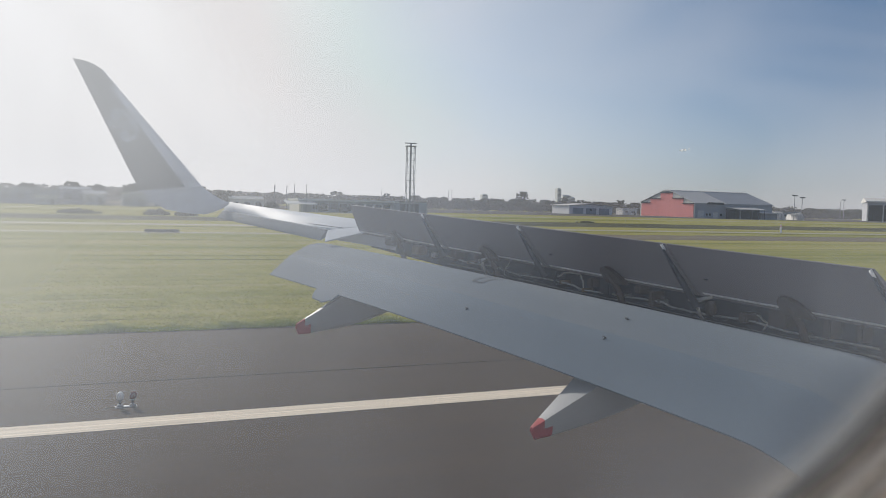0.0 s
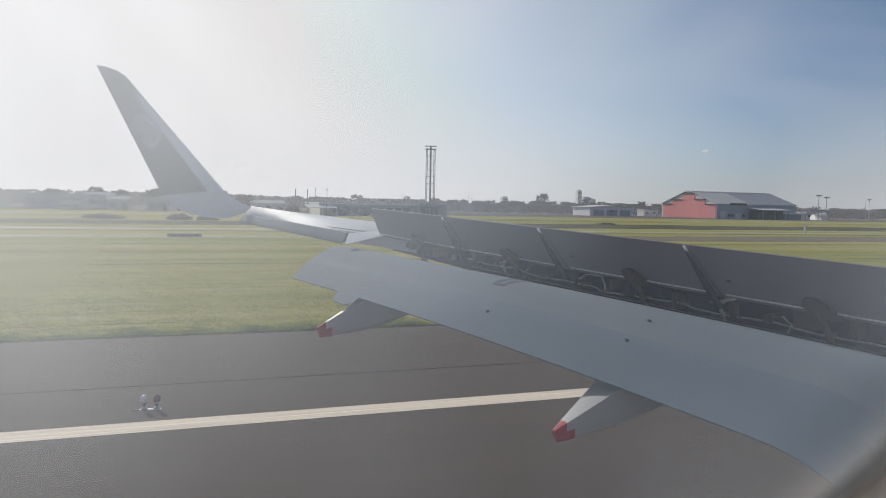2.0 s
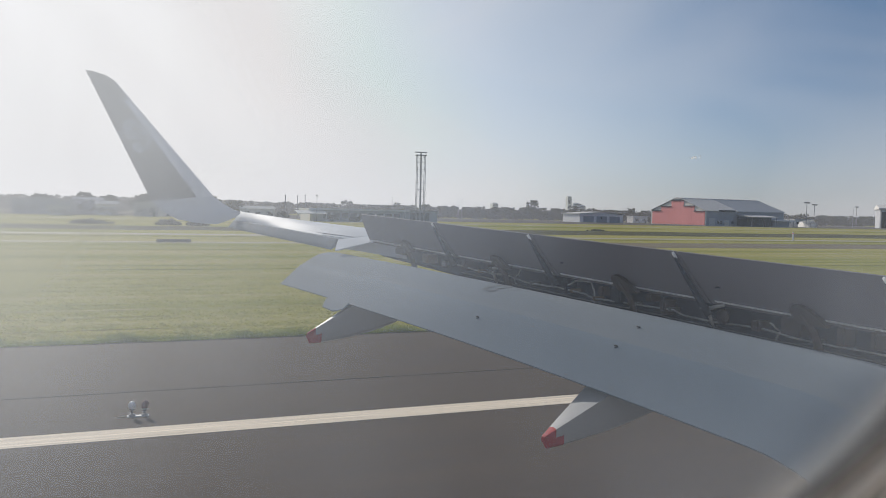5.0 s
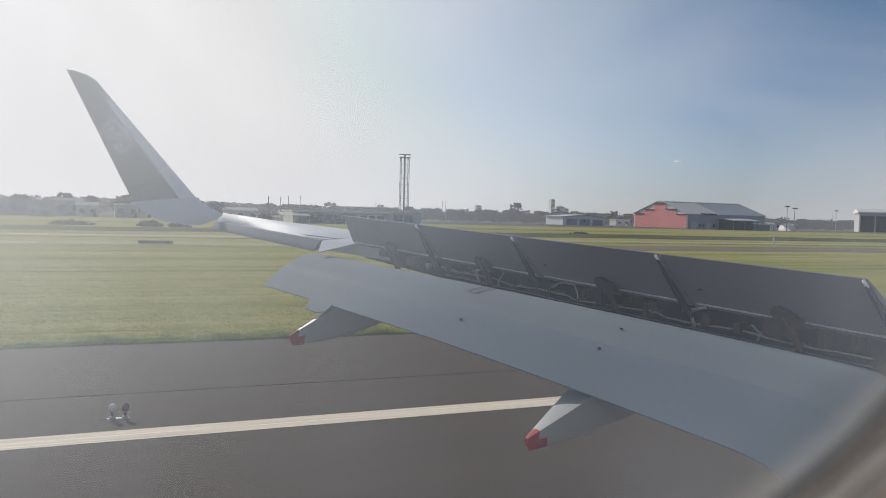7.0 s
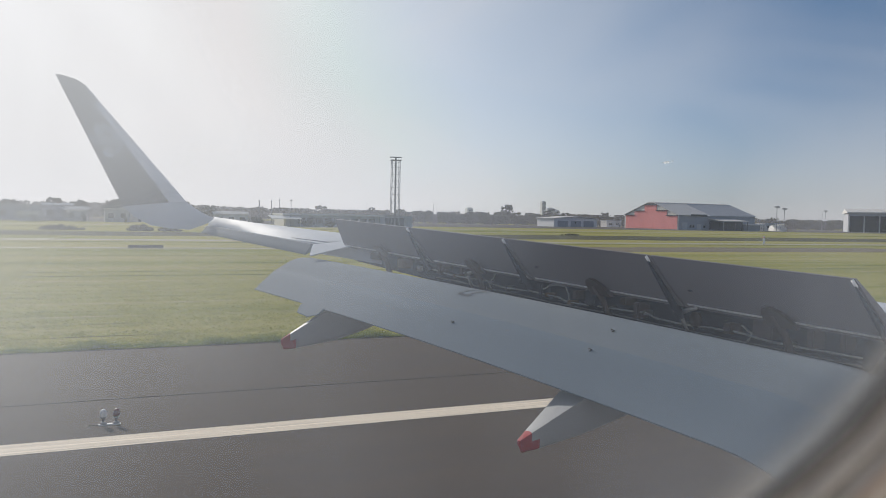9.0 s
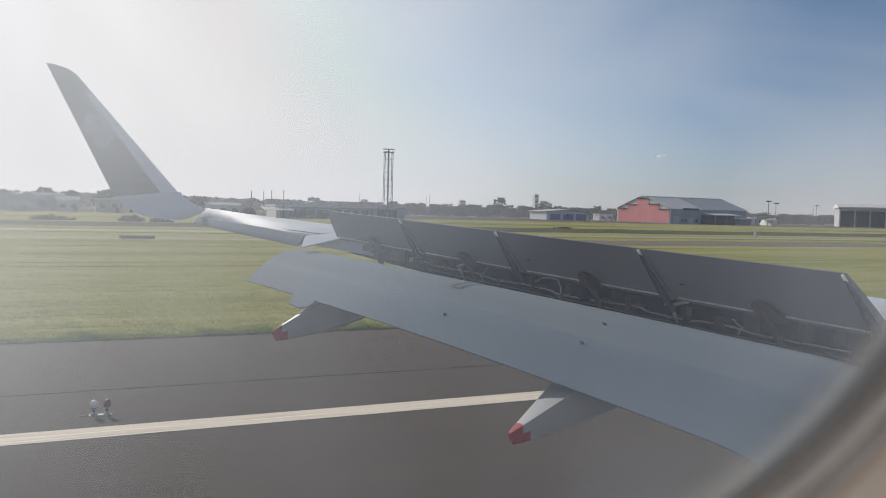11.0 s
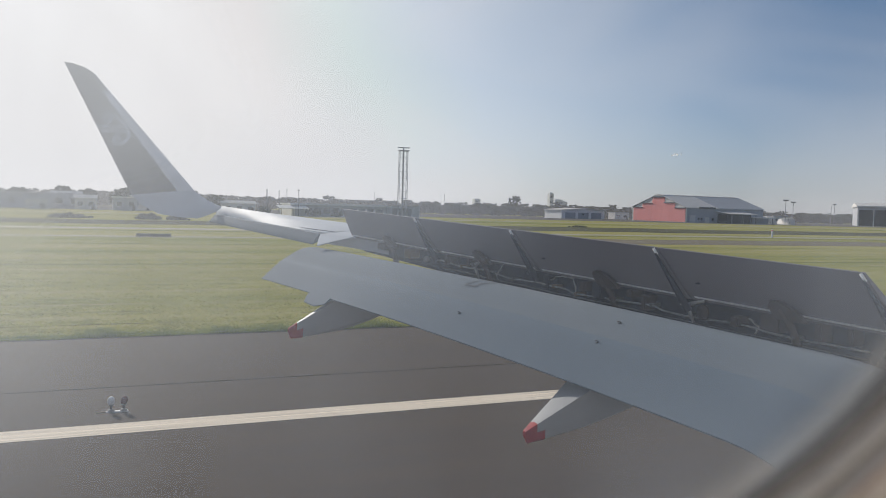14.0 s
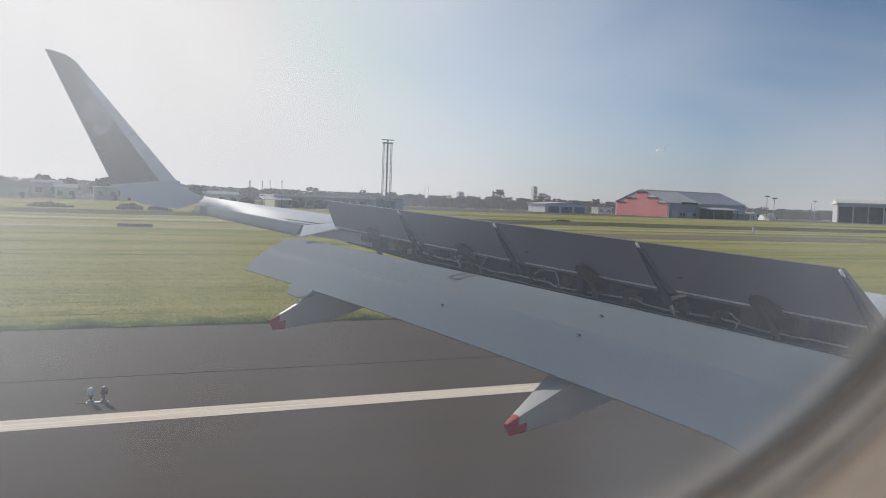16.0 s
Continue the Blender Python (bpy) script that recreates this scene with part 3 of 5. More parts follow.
# fixed panel between the last spoiler and the aileron, drawn out to an aft corner
plate = [Vector(p) for p in ((3.64, 11.20, 4.075), (3.34, 11.15, 4.012), (3.03, 11.10, 3.945), (3.11, 11.33, 4.015), (3.20, 11.55, 4.088), (3.44, 11.55, 4.12), (3.70, 11.55, 4.145), (3.70, 11.20, 4.095))]
wing_part("trailing_panel", loft_bm([plate, [p + Vector((0, 0, -0.014)) for p in plate]]), M_wing, label="white fixed trailing-edge panel", smooth=False)
# aileron
secs = []
for i in range(7):
    s = i / 6
    y = mix(11.56, 15.06, s)
    h = hinge_at(y)
    tail = lerp3((3.09, 11.56, 3.945), (2.12, 15.06, 4.165), s)
    secs.append([h + Vector((0.05, 0, 0.0)), h + Vector((-0.02, 0, -0.004)), mix(h, tail, 0.5) + Vector((0, 0, 0.006)), tail, tail + Vector((0, 0, -0.012)), mix(h, tail, 0.4) + Vector((0, 0, -0.07)), h + Vector((0.05, 0, -0.10))])
# the darker flap grey gives the aileron a shade the sun doesn't leave
sharp(wing_part("aileron", loft_bm(secs), M_flap, label="drooped aileron with its shade in the grey paint"), 40)
pts = [hinge_at(y) + Vector((0.10, 0, 0.022)) for y in (11.35, 12.2, 13.2, 15.0)]
wing_part("aileron_gap", tube_bm(pts, 0.007, 6), M_panel_gap, label="dark gap ahead of the aileron")

# winglet: blend and blade; each station is nose, tail and thickness
WL = [((2.34, 15.05, 4.43), (1.92, 15.05, 4.21), 0.08), ((2.28, 15.11, 4.455), (1.60, 15.12, 4.225), 0.08), ((2.20, 15.17, 4.49), (1.27, 15.22, 4.28), 0.09),
      ((2.05, 15.28, 4.59), (1.02, 15.38, 4.42), 0.08), ((1.893, 15.34, 4.71), (0.835, 15.45, 4.60), 0.075)]
for s in (0.2, 0.4, 0.6, 0.8, 0.93, 0.985):
    nose = lerp3((1.893, 15.34, 4.71), (0.218, 15.88, 6.745), s / 0.985 if s > 0.9 else s / 0.955)
    tail = lerp3((0.835, 15.45, 4.60), (-0.253, 15.92, 6.888), s / 0.985)
    if s > 0.9:
        nose = lerp3((0.24, 15.87, 6.72), (0.10, 15.90, 6.815), (s - 0.93) / 0.055)
    WL.append((tuple(nose), tuple(tail), mix(0.07, 0.03, s)))
WL.append(((-0.10, 15.92, 6.875), (-0.256, 15.925, 6.892), 0.012))
secs = []
for i, (nose, tail, th) in enumerate(WL):
    nose, tail = Vector(nose), Vector(tail)
    ahead = Vector(WL[min(i + 1, len(WL) - 1)][0]) - Vector(WL[max(i - 1, 0)][0])
    side = (tail - nose).cross(ahead).normalized()
    if side.y > 0:
        side = -side
    if i == 0:
        side = Vector((0, 0, 1))
    secs.append([nose, mix(nose, tail, 0.06) + side * th * 0.34, mix(nose, tail, 0.27) + side * th * 0.5, mix(nose, tail, 0.5) + side * th * 0.42, mix(nose, tail, 0.8) + side * th * 0.2, tail,
                 mix(nose, tail, 0.8) - side * th * 0.2, mix(nose, tail, 0.5) - side * th * 0.42, mix(nose, tail, 0.27) - side * th * 0.5, mix(nose, tail, 0.06) - side * th * 0.34])
bm = loft_bm(secs)
winglet = wing_part("winglet", bm, [M_wing, M_alu, M_navy], label="blended winglet, dark painted with pale leading edge")
for p in winglet.data.polygons:
    c = p.center + Vector((3.0, 8.0, 3.6))
    t = (c.z - 4.66) / 2.2
    if t > 0:
        edge = mix(1.893, 0.218, t)
        p.material_index = 2 if edge - c.x > 0.24 * mix(1.06, 0.47, t) else 1
sharp(winglet, 40)


def winglet_face(x, z):
    """A place just off the winglet's inboard face."""
    ft, fn = (z - 4.60) / 2.288, (z - 4.71) / 2.035
    xt, yt = mix(0.835, -0.253, ft), mix(15.45, 15.92, ft)
    xn, yn = mix(1.893, 0.218, fn), mix(15.34, 15.88, fn)
    c = (xn - x) / (xn - xt)
    knots = ((0.0, 0.0), (0.06, 0.34), (0.27, 0.5), (0.5, 0.42), (0.8, 0.2), (1.0, 0.0), (1.3, 0.0))
    for (a, p), (b, q) in zip(knots, knots[1:]):
        if a <= c <= b:
            swell = mix(p, q, (c - a) / (b - a))
    return Vector((x, mix(yn, yt, c) - mix(0.07, 0.03, ft) * swell - 0.03, z))


def ribbon(points, width):
    """A flat band of the given widths along a line of (x, z) on the winglet."""
    bm = bmesh.new()
    prev = None
    n = len(points)
    for i, (x, z) in enumerate(points):
        a, b = points[max(i - 1, 0)], points[min(i + 1, n - 1)]
        dx, dz = b[0] - a[0], b[1] - a[1]
        k = math.hypot(dx, dz) or 1
        w = (width[0] + (width[1] - width[0]) * i / (n - 1)) / 2
        pair = [bm.verts.new(winglet_face(x - dz / k * w, z + dx / k * w)), bm.verts.new(winglet_face(x + dz / k * w, z - dx / k * w))]
        if prev:
            bm.faces.new((prev[0], prev[1], pair[1], pair[0]))
        prev = pair
    bmesh.ops.solidify(bm, geom=list(bm.faces), thickness=0.004)
    return bm


def curl(cx, cz, r0, r1, a0, a1, n=26):
    return [(cx + mix(r0, r1, i / n) * math.cos(radians(mix(a0, a1, i / n))), cz + mix(r0, r1, i / n) * math.sin(radians(mix(a0, a1, i / n)))) for i in range(n + 1)]


upper = curl(0.462, 5.922, 0.016, 0.094, 470, 80) + [(0.535, 6.005), (0.585, 5.975), (0.68, 5.875), (0.775, 5.775)]
lower = curl(0.612, 5.570, 0.016, 0.090, -60, 300) + [(0.715, 5.520), (0.765, 5.575), (0.795, 5.65), (0.808, 5.735)]
M_emblem = mat("silver_emblem_paint", (0.94, 0.945, 0.95), 0.42, 0.85, second=(0.92, 0.925, 0.93), scale=3, amount=0.0, fine=30, bump=0.0)
for line in (upper, lower):
    wing_part("emblem", ribbon(line, (0.042, 0.056)), M_emblem, winglet, "silvery white curl", smooth=False)
for z, x0, x1, w in ((5.808, 0.275, 0.735, 0.018), (5.782, 0.285, 0.765, 0.022), (5.728, 0.312, 0.815, 0.022), (5.698, 0.325, 0.795, 0.016)):
    wing_part("emblem", ribbon([(x0, z), (mix(x0, x1, 0.5), z + 0.001), (x1, z + 0.002)], (w, w)), M_emblem, winglet, "silvery white bar", smooth=False)


# flap track fairings with red tips
def fairing(y, x0, ridge, slope, low, rise, curve, length, w0, w1, wx, cut):
    """A canoe fairing with a flat top and a crisp inboard ridge, from its blunt tail at x0 forward under the flap; red behind the cut."""
    secs = []
    for d in (0.0, 0.35 * cut, 0.7 * cut, cut, 1.75 * cut, 0.30 * length, 0.42 * length, 0.55 * length, 0.70 * length, 0.85 * length, length):
        x = x0 + d
        zt, zl = ridge + slope * min(d, 1.12 * wx) + 0.10 * max(0.0, d - 1.12 * wx), low + rise * d + curve * d * d
        w = mix(w0, w1, min(1, d / wx))
        h = zt - zl
        back = 0.030 * max(0.0, 1 - d / (0.7 * cut))      # the end face leans
        secs.append([Vector((x, y, zt)), Vector((x, y + 0.5 * w, zt + 0.006)), Vector((x, y + w, zt - 0.008)), Vector((x, y + w * 1.03, zt - 0.4 * h)), Vector((x + back, y + w * 0.9, zl + 0.12 * h)),
                     Vector((x + back, y + w * 0.5, zl - 0.01)), Vector((x + back, y + w * 0.15, zl)), Vector((x + back * 0.8, y - 0.01 * w, zl + 0.10 * h)), Vector((x, y - 0.02 * w, zl + 0.50 * h)), Vector((x, y - 0.02 * w, zl + 0.54 * h))])
    ob = sharp(wing_part("flap_fairing", loft_bm(secs[3:]), M_fair, label="grey flap track fairing with red tip"), 32)
    mid = sum(secs[0], Vector()) / 10
    tip = [[mix(mid, p, 0.80) + Vector((-0.012, 0, 0)) for p in secs[0]]] + secs[:3]
    mid = sum(secs[3], Vector()) / 10
    tip.append([p + (p - mid) * 0.012 for p in secs[3]])
    tip.append([(p if i in (0, 1, 2, 3, 9) else q) + (p - mid) * 0.014 for i, (p, q) in enumerate(zip(secs[3], secs[4]))])
    sharp(wing_part("red_tip", loft_bm(tip), M_red, ob, "red painted fairing tip"), 32)
    return ob


fairing(6.04, 3.535, 2.604, 0.49, 2.493, 0.05, 0.125, 2.1, 0.06, 0.44, 0.72, 0.105)
fairing(9.86, 2.362, 2.985, 0.565, 2.862, 0.00, 0.165, 2.0, 0.035, 0.20, 0.62, 0.10)

# ---- cabin wall, window and lining ----
M_lining = mat("cabin_lining", (0.84, 0.79, 0.75), 0.6, second=(0.82, 0.77, 0.73), scale=8, amount=0.2, fine=200, bump=0.05)
M_ring = mat("window_ring", (0.86, 0.86, 0.86), 0.8, scale=10, amount=0.2, fine=120, bump=0.03)
M_gasket = mat("window_gasket", (0.085, 0.088, 0.094), 0.9, scale=10, amount=0.2, fine=120, bump=0.03, spec=0.05)
M_groove = mat("window_groove", (0.40, 0.40, 0.41), 0.7, scale=10, amount=0.2, fine=120, bump=0.03)
M_orange = mat("lining_edge", (0.78, 0.65, 0.56), 0.6, scale=10, amount=0.2, fine=120, bump=0.03)
M_skin = mat("fuselage_skin", (0.82, 0.82, 0.82), 0.4, scale=2, amount=0.15, fine=10, bump=0.02)


def rounded(cx, cz, a, b, r, n=44):
    """Points of a rounded rectangle in x and z."""
    out = []
    for k, (sx, sz) in enumerate(((1, 1), (-1, 1), (-1, -1), (1, -1))):
        for i in range(n + 1):
            t = radians(90 * k + 90 * i / n)
            out.append((cx + sx * (a - r) + r * math.cos(t), cz + sz * (b - r) + r * math.sin(t)))
    return out


WIN = dict(cx=0.049, cz=4.6375, a=0.1695, b=0.2045, r=0.1645)   # the dark groove's line
WALL_Y = 0.085


def ring_sweep(profile):
    """Sweeps a profile of (outward offset, y) round the window."""
    return loft_bm([[Vector((x, y, z)) for x, z in rounded(WIN["cx"], WIN["cz"], WIN["a"] + o, WIN["b"] + o, WIN["r"] + o)] for o, y in profile], caps=False)


window = tagged(new("window_1"), "rounded cabin window with grey rings and a hazy pane", "window", kind="structure")
part("gasket", ring_sweep([(0.0075, 0.1252), (0.0058, 0.1240), (0.0035, 0.1210), (0.0015, 0.1180), (-0.0004, 0.1150), (-0.0013, 0.1132), (-0.0013, 0.1120), (-0.0008, 0.1128)]), M_gasket, window, "pale grey rubber gasket", True)
part("groove", ring_sweep([(-0.0017, 0.1122), (-0.0014, 0.1116), (0.0, 0.1120), (0.0012, 0.1117)]), M_groove, window, "dark groove", True)
part("inner_ring", ring_sweep([(0.0008, 0.1122), (0.0010, 0.1097), (0.0015, 0.1090), (0.0022, 0.1087), (0.0029, 0.1090), (0.0034, 0.1100)]), M_ring, window, "grey inner ring", True)
part("shade_slot", ring_sweep([(0.0033, 0.1100), (0.0039, 0.1104), (0.0044, 0.1092)]), M_groove, window, "dark shade slot", True)
part("lining_edge", ring_sweep([(0.0043, 0.1094), (0.0046, 0.1074), (0.0050, 0.1064)]), M_ring, window, "grey reveal lip", True)
part("lining_edge", ring_sweep([(0.0050, 0.1064), (0.0053, 0.1058), (0.0058, 0.1053)]), M_orange, window, "warm lining edge", True)

# translucent band added for the rim's soft pale haze; thins out over the pane
lip_profile = [(0.0058, 0.1243), (0.0040, 0.12425), (0.0024, 0.1242), (0.0008, 0.12415), (-0.0008, 0.1241), (-0.0030, 0.12405)]
m_lip = bpy.data.materials.new("soft_rim")
m_lip.use_nodes = True
n, l = m_lip.node_tree.nodes, m_lip.node_tree.links
thin, veil, body_ = n.new("ShaderNodeAttribute"), n.new("ShaderNodeMixShader"), n.new("ShaderNodeBsdfTransparent")
thin.attribute_name = "thin"
n.remove(n["Principled BSDF"])
milky = n.new("ShaderNodeBsdfTranslucent")
milky.inputs["Color"].default_value = (0.23, 0.222, 0.212, 1)
l.new(thin.outputs["Fac"], veil.inputs[0])
l.new(body_.outputs[0], veil.inputs[1])
l.new(milky.outputs[0], veil.inputs[2])
l.new(veil.outputs[0], n["Material Output"].inputs["Surface"])
lip = part("soft_rim", ring_sweep(lip_profile), m_lip, window, "added translucent band, the soft pale haze inside the rim", True)
attr = lip.data.attributes.new("thin", "FLOAT", "POINT")
ring_n = len(lip.data.vertices) // len(lip_profile)
attr.data.foreach_set("value", [0.5 * (1 - k / (len(lip_profile) - 1)) ** 1.4 for k in range(len(lip_profile)) for _ in range(ring_n)])
lip.visible_shadow = False

m_pane = bpy.data.materials.new("hazy_acrylic")
m_pane.use_nodes = True
n, l = m_pane.node_tree.nodes, m_pane.node_tree.links
n.remove(n["Principled BSDF"])
clear, dust, mx = n.new("ShaderNodeBsdfTransparent"), n.new("ShaderNodeBsdfTranslucent"), n.new("ShaderNodeMixShader")
shade_ = n.new("ShaderNodeMix")                       # bluer where the veil is thin, to cool the darks behind
shade_.data_type = "RGBA"
shade_.inputs[6].default_value, shade_.inputs[7].default_value = (0.58, 0.69, 0.86, 1), (0.86, 0.92, 1.0, 1)
l.new(shade_.outputs[2], dust.inputs["Color"])
tc = n.new("ShaderNodeTexCoord")
# grime and painted glare: thickest in one broad smear, thinning outwards, with streaks
warp, smear, shift = n.new("ShaderNodeTexNoise"), n.new("ShaderNodeTexNoise"), n.new("ShaderNodeVectorMath")
warp.inputs["Scale"].default_value, smear.inputs["Scale"].default_value, smear.inputs["Detail"].default_value = 18, 45, 3
l.new(tc.outputs["Object"], warp.inputs["Vector"])
stretch = n.new("ShaderNodeMapping")
stretch.inputs["Scale"].default_value, stretch.inputs["Rotation"].default_value = (1.0, 1.0, 0.25), (0, radians(38), 0)
l.new(tc.outputs["Object"], stretch.inputs["Vector"])
l.new(stretch.outputs[0], smear.inputs["Vector"])
shift.operation = "MULTIPLY_ADD"
shift.inputs[1].default_value = (0.02, 0, 0.02)
l.new(warp.outputs["Color"], shift.inputs[0])
l.new(tc.outputs["Object"], shift.inputs[2])
far_off = n.new("ShaderNodeVectorMath")
far_off.operation = "DISTANCE"
far_off.inputs[1].default_value = (SMEAR_X + 0.010, 0.1245, SMEAR_Z + 0.010)
l.new(shift.outputs[0], far_off.inputs[0])
curve = n.new("ShaderNodeValToRGB")
curve.color_ramp.interpolation = "B_SPLINE"
span = 0.25
stops = ((0.0, 0.66), (0.015, 0.54), (0.030, 0.415), (0.045, 0.31), (0.062, 0.18), (0.085, 0.080), (0.125, 0.056), (0.160, 0.100), (0.20, 0.155))
while len(curve.color_ramp.elements) < len(stops):
    curve.color_ramp.elements.new(0.5)
for e, (d, v) in zip(curve.color_ramp.elements, stops):
    e.position, e.color = d / span, (v, v, v, 1)
thick_ = n.new("ShaderNodeMapRange")
thick_.inputs["From Min"].default_value, thick_.inputs["From Max"].default_value = 0.04, 0.30
l.new(curve.outputs[0], thick_.inputs["Value"])
l.new(thick_.outputs[0], shade_.inputs["Factor"])
scale = n.new("ShaderNodeMath")
scale.operation = "DIVIDE"
scale.inputs[1].default_value = span
l.new(far_off.outputs["Value"], scale.inputs[0])
l.new(scale.outputs[0], curve.inputs[0])
amount, times = n.new("ShaderNodeMapRange"), n.new("ShaderNodeMath")
amount.inputs["From Min"].default_value, amount.inputs["From Max"].default_value = 0.3, 0.7
amount.inputs["To Min"].default_value, amount.inputs["To Max"].default_value = HAZE * 0.84, HAZE * 1.16
l.new(smear.outputs["Fac"], amount.inputs["Value"])
times.operation = "MULTIPLY"
# glare rays painted as a fan of thicker and thinner haze from one corner
away, axes, turn, unit, fan, fanned = n.new("ShaderNodeVectorMath"), n.new("ShaderNodeSeparateXYZ"), n.new("ShaderNodeMath"), n.new("ShaderNodeMapRange"), n.new("ShaderNodeValToRGB"), n.new("ShaderNodeMath")
away.operation, turn.operation, fanned.operation = "SUBTRACT", "ARCTAN2", "MULTIPLY"
away.inputs[1].default_value = (-0.0265 + 0.010, 0.0, 4.559 + 0.010)
l.new(shift.outputs[0], away.inputs[0])
l.new(away.outputs[0], axes.inputs[0])
l.new(axes.outputs["Z"], turn.inputs[0])
l.new(axes.outputs["X"], turn.inputs[1])
unit.inputs["From Min"].default_value, unit.inputs["From Max"].default_value = radians(-100), radians(10)
l.new(turn.outputs[0], unit.inputs["Value"])
l.new(unit.outputs[0], fan.inputs[0])
fan.color_ramp.interpolation = "B_SPLINE"
marks = ((-95, 0.52), (-76, 0.48), (-66, 0.42), (-56, 0.54), (-48, 0.43), (-43, 0.56), (-38, 0.52), (-34.5, 0.44), (-31, 0.34), (-27, 0.38), (-23, 0.50), (-19, 0.38), (-14, 0.30), (-6, 0.18), (5, 0.40))
while len(fan.color_ramp.elements) < len(marks):
    fan.color_ramp.elements.new(0.5)
for e, (d, v) in zip(fan.color_ramp.elements, marks):
    e.position, e.color = (d + 100) / 110, (v, v, v, 1)
fanned.inputs[1].default_value = 2.0
l.new(fan.outputs[0], fanned.inputs[0])
whole = n.new("ShaderNodeMath")
whole.operation = "MULTIPLY"
l.new(curve.outputs[0], whole.inputs[0])
l.new(fanned.outputs[0], whole.inputs[1])
# a smaller patch of painted veil, drawn out sideways over the spoilers
veil_spot, near_by, blob, both_ = n.new("ShaderNodeMapping"), n.new("ShaderNodeVectorMath"), n.new("ShaderNodeMapRange"), n.new("ShaderNodeMath")
veil_spot.vector_type = "POINT"
veil_spot.inputs["Scale"].default_value, veil_spot.inputs["Location"].default_value = (0.62, 0.0, 1.25), (-0.62 * (0.052 + 0.010), 0.0, -1.25 * (4.5025 + 0.010))
l.new(shift.outputs[0], veil_spot.inputs["Vector"])
near_by.operation = "LENGTH"
l.new(veil_spot.outputs[0], near_by.inputs[0])
blob.interpolation_type = "SMOOTHSTEP"
blob.inputs["From Min"].default_value, blob.inputs["From Max"].default_value = 0.0, 0.026
blob.inputs["To Min"].default_value, blob.inputs["To Max"].default_value = 0.085, 0.0
l.new(near_by.outputs["Value"], blob.inputs["Value"])
both_.operation = "ADD"
l.new(whole.outputs[0], both_.inputs[0])
l.new(blob.outputs[0], both_.inputs[1])
l.new(both_.outputs[0], times.inputs[0])
l.new(amount.outputs[0], times.inputs[1])
l.new(times.outputs[0], mx.inputs[0])
l.new(clear.outputs[0], mx.inputs[1])
l.new(dust.outputs[0], mx.inputs[2])
l.new(mx.outputs[0], n["Material Output"].inputs["Surface"])
bm = bmesh.new()
bm.faces.new([bm.verts.new((x, 0.1245, z)) for x, z in rounded(WIN["cx"], WIN["cz"], WIN["a"] + 0.007, WIN["b"] + 0.007, WIN["r"] + 0.007)])
pane = part("pane", bm, m_pane, window, "hazy scratched acrylic pane")
pane.visible_shadow = False


def wall_bays(y, hole, centres, x0, x1, z0, z1):
    """A wall face at y with a rounded hole in each bay."""
    bm = bmesh.new()
    cuts = [x0] + [(a + b) / 2 for a, b in zip(centres, centres[1:])] + [x1]
    for c, a, b in zip(centres, cuts, cuts[1:]):
        inner = rounded(c, WIN["cz"], WIN["a"] + hole, WIN["b"] + hole, WIN["r"] + hole)
        k = len(inner)
        outer = []
        for x, z in inner:
            dx, dz = x - c, z - WIN["cz"]
            s = min(((b - c) if dx > 0 else (c - a)) / max(abs(dx), 1e-6), ((z1 - WIN["cz"]) if dz > 0 else (WIN["cz"] - z0)) / max(abs(dz), 1e-6))
            outer.append((c + dx * s, WIN["cz"] + dz * s))
        for i in range(k):
            p, q = inner[i], inner[(i + 1) % k]
            r, s = outer[(i + 1) % k], outer[i]
            bm.faces.new([bm.verts.new((u[0], y, u[1])) for u in (p, q, r, s)])
        for sx in (a, b):
            for sz in (z0, z1):
                pts = [o for o in outer]
                cx_ = [o for o in pts if abs(o[0] - sx) < 1e-4]
                cz_ = [o for o in pts if abs(o[1] - sz) < 1e-4]
                if cx_ and cz_:
                    p = min(cx_, key=lambda o: abs(o[1] - sz))
                    q = min(cz_, key=lambda o: abs(o[0] - sx))
                    if math.dist(p, q) > 1e-4:
                        bm.faces.new([bm.verts.new((u[0], y, u[1])) for u in (p, (sx, sz), q)])
    bmesh.ops.remove_doubles(bm, verts=bm.verts, dist=1e-5)
    bmesh.ops.recalc_face_normals(bm, faces=list(bm.faces))
    return bm


bays = [WIN["cx"] + 0.60 * k for k in (-2, -1, 0, 1, 2)]
lining = tagged(part("wall_cabin", wall_bays(0.1052, 0.0057, bays, -1.7, 1.7, 4.1, 5.15), M_lining), "warm beige moulded cabin side lining", "wall", kind="structure")
BODY_BAYS = [WIN["cx"] + 0.60 * k for k in range(-27, 27)]
outer = tagged(part("wall_fuselage", wall_bays(0.14, 0.062, BODY_BAYS, BODY_BAYS[0] - 0.5, BODY_BAYS[-1] + 0.5, 4.05, 5.2), M_skin), "white painted fuselage skin round the windows", "wall", kind="structure")


def body_arc(side, z, rise):
    """A quarter of the fuselage's round section, as points in y and z."""
    return [(-1.74 + side * 1.88 * math.cos(radians(a)), z + rise * math.sin(radians(a))) for a in range(0, 91, 9)]


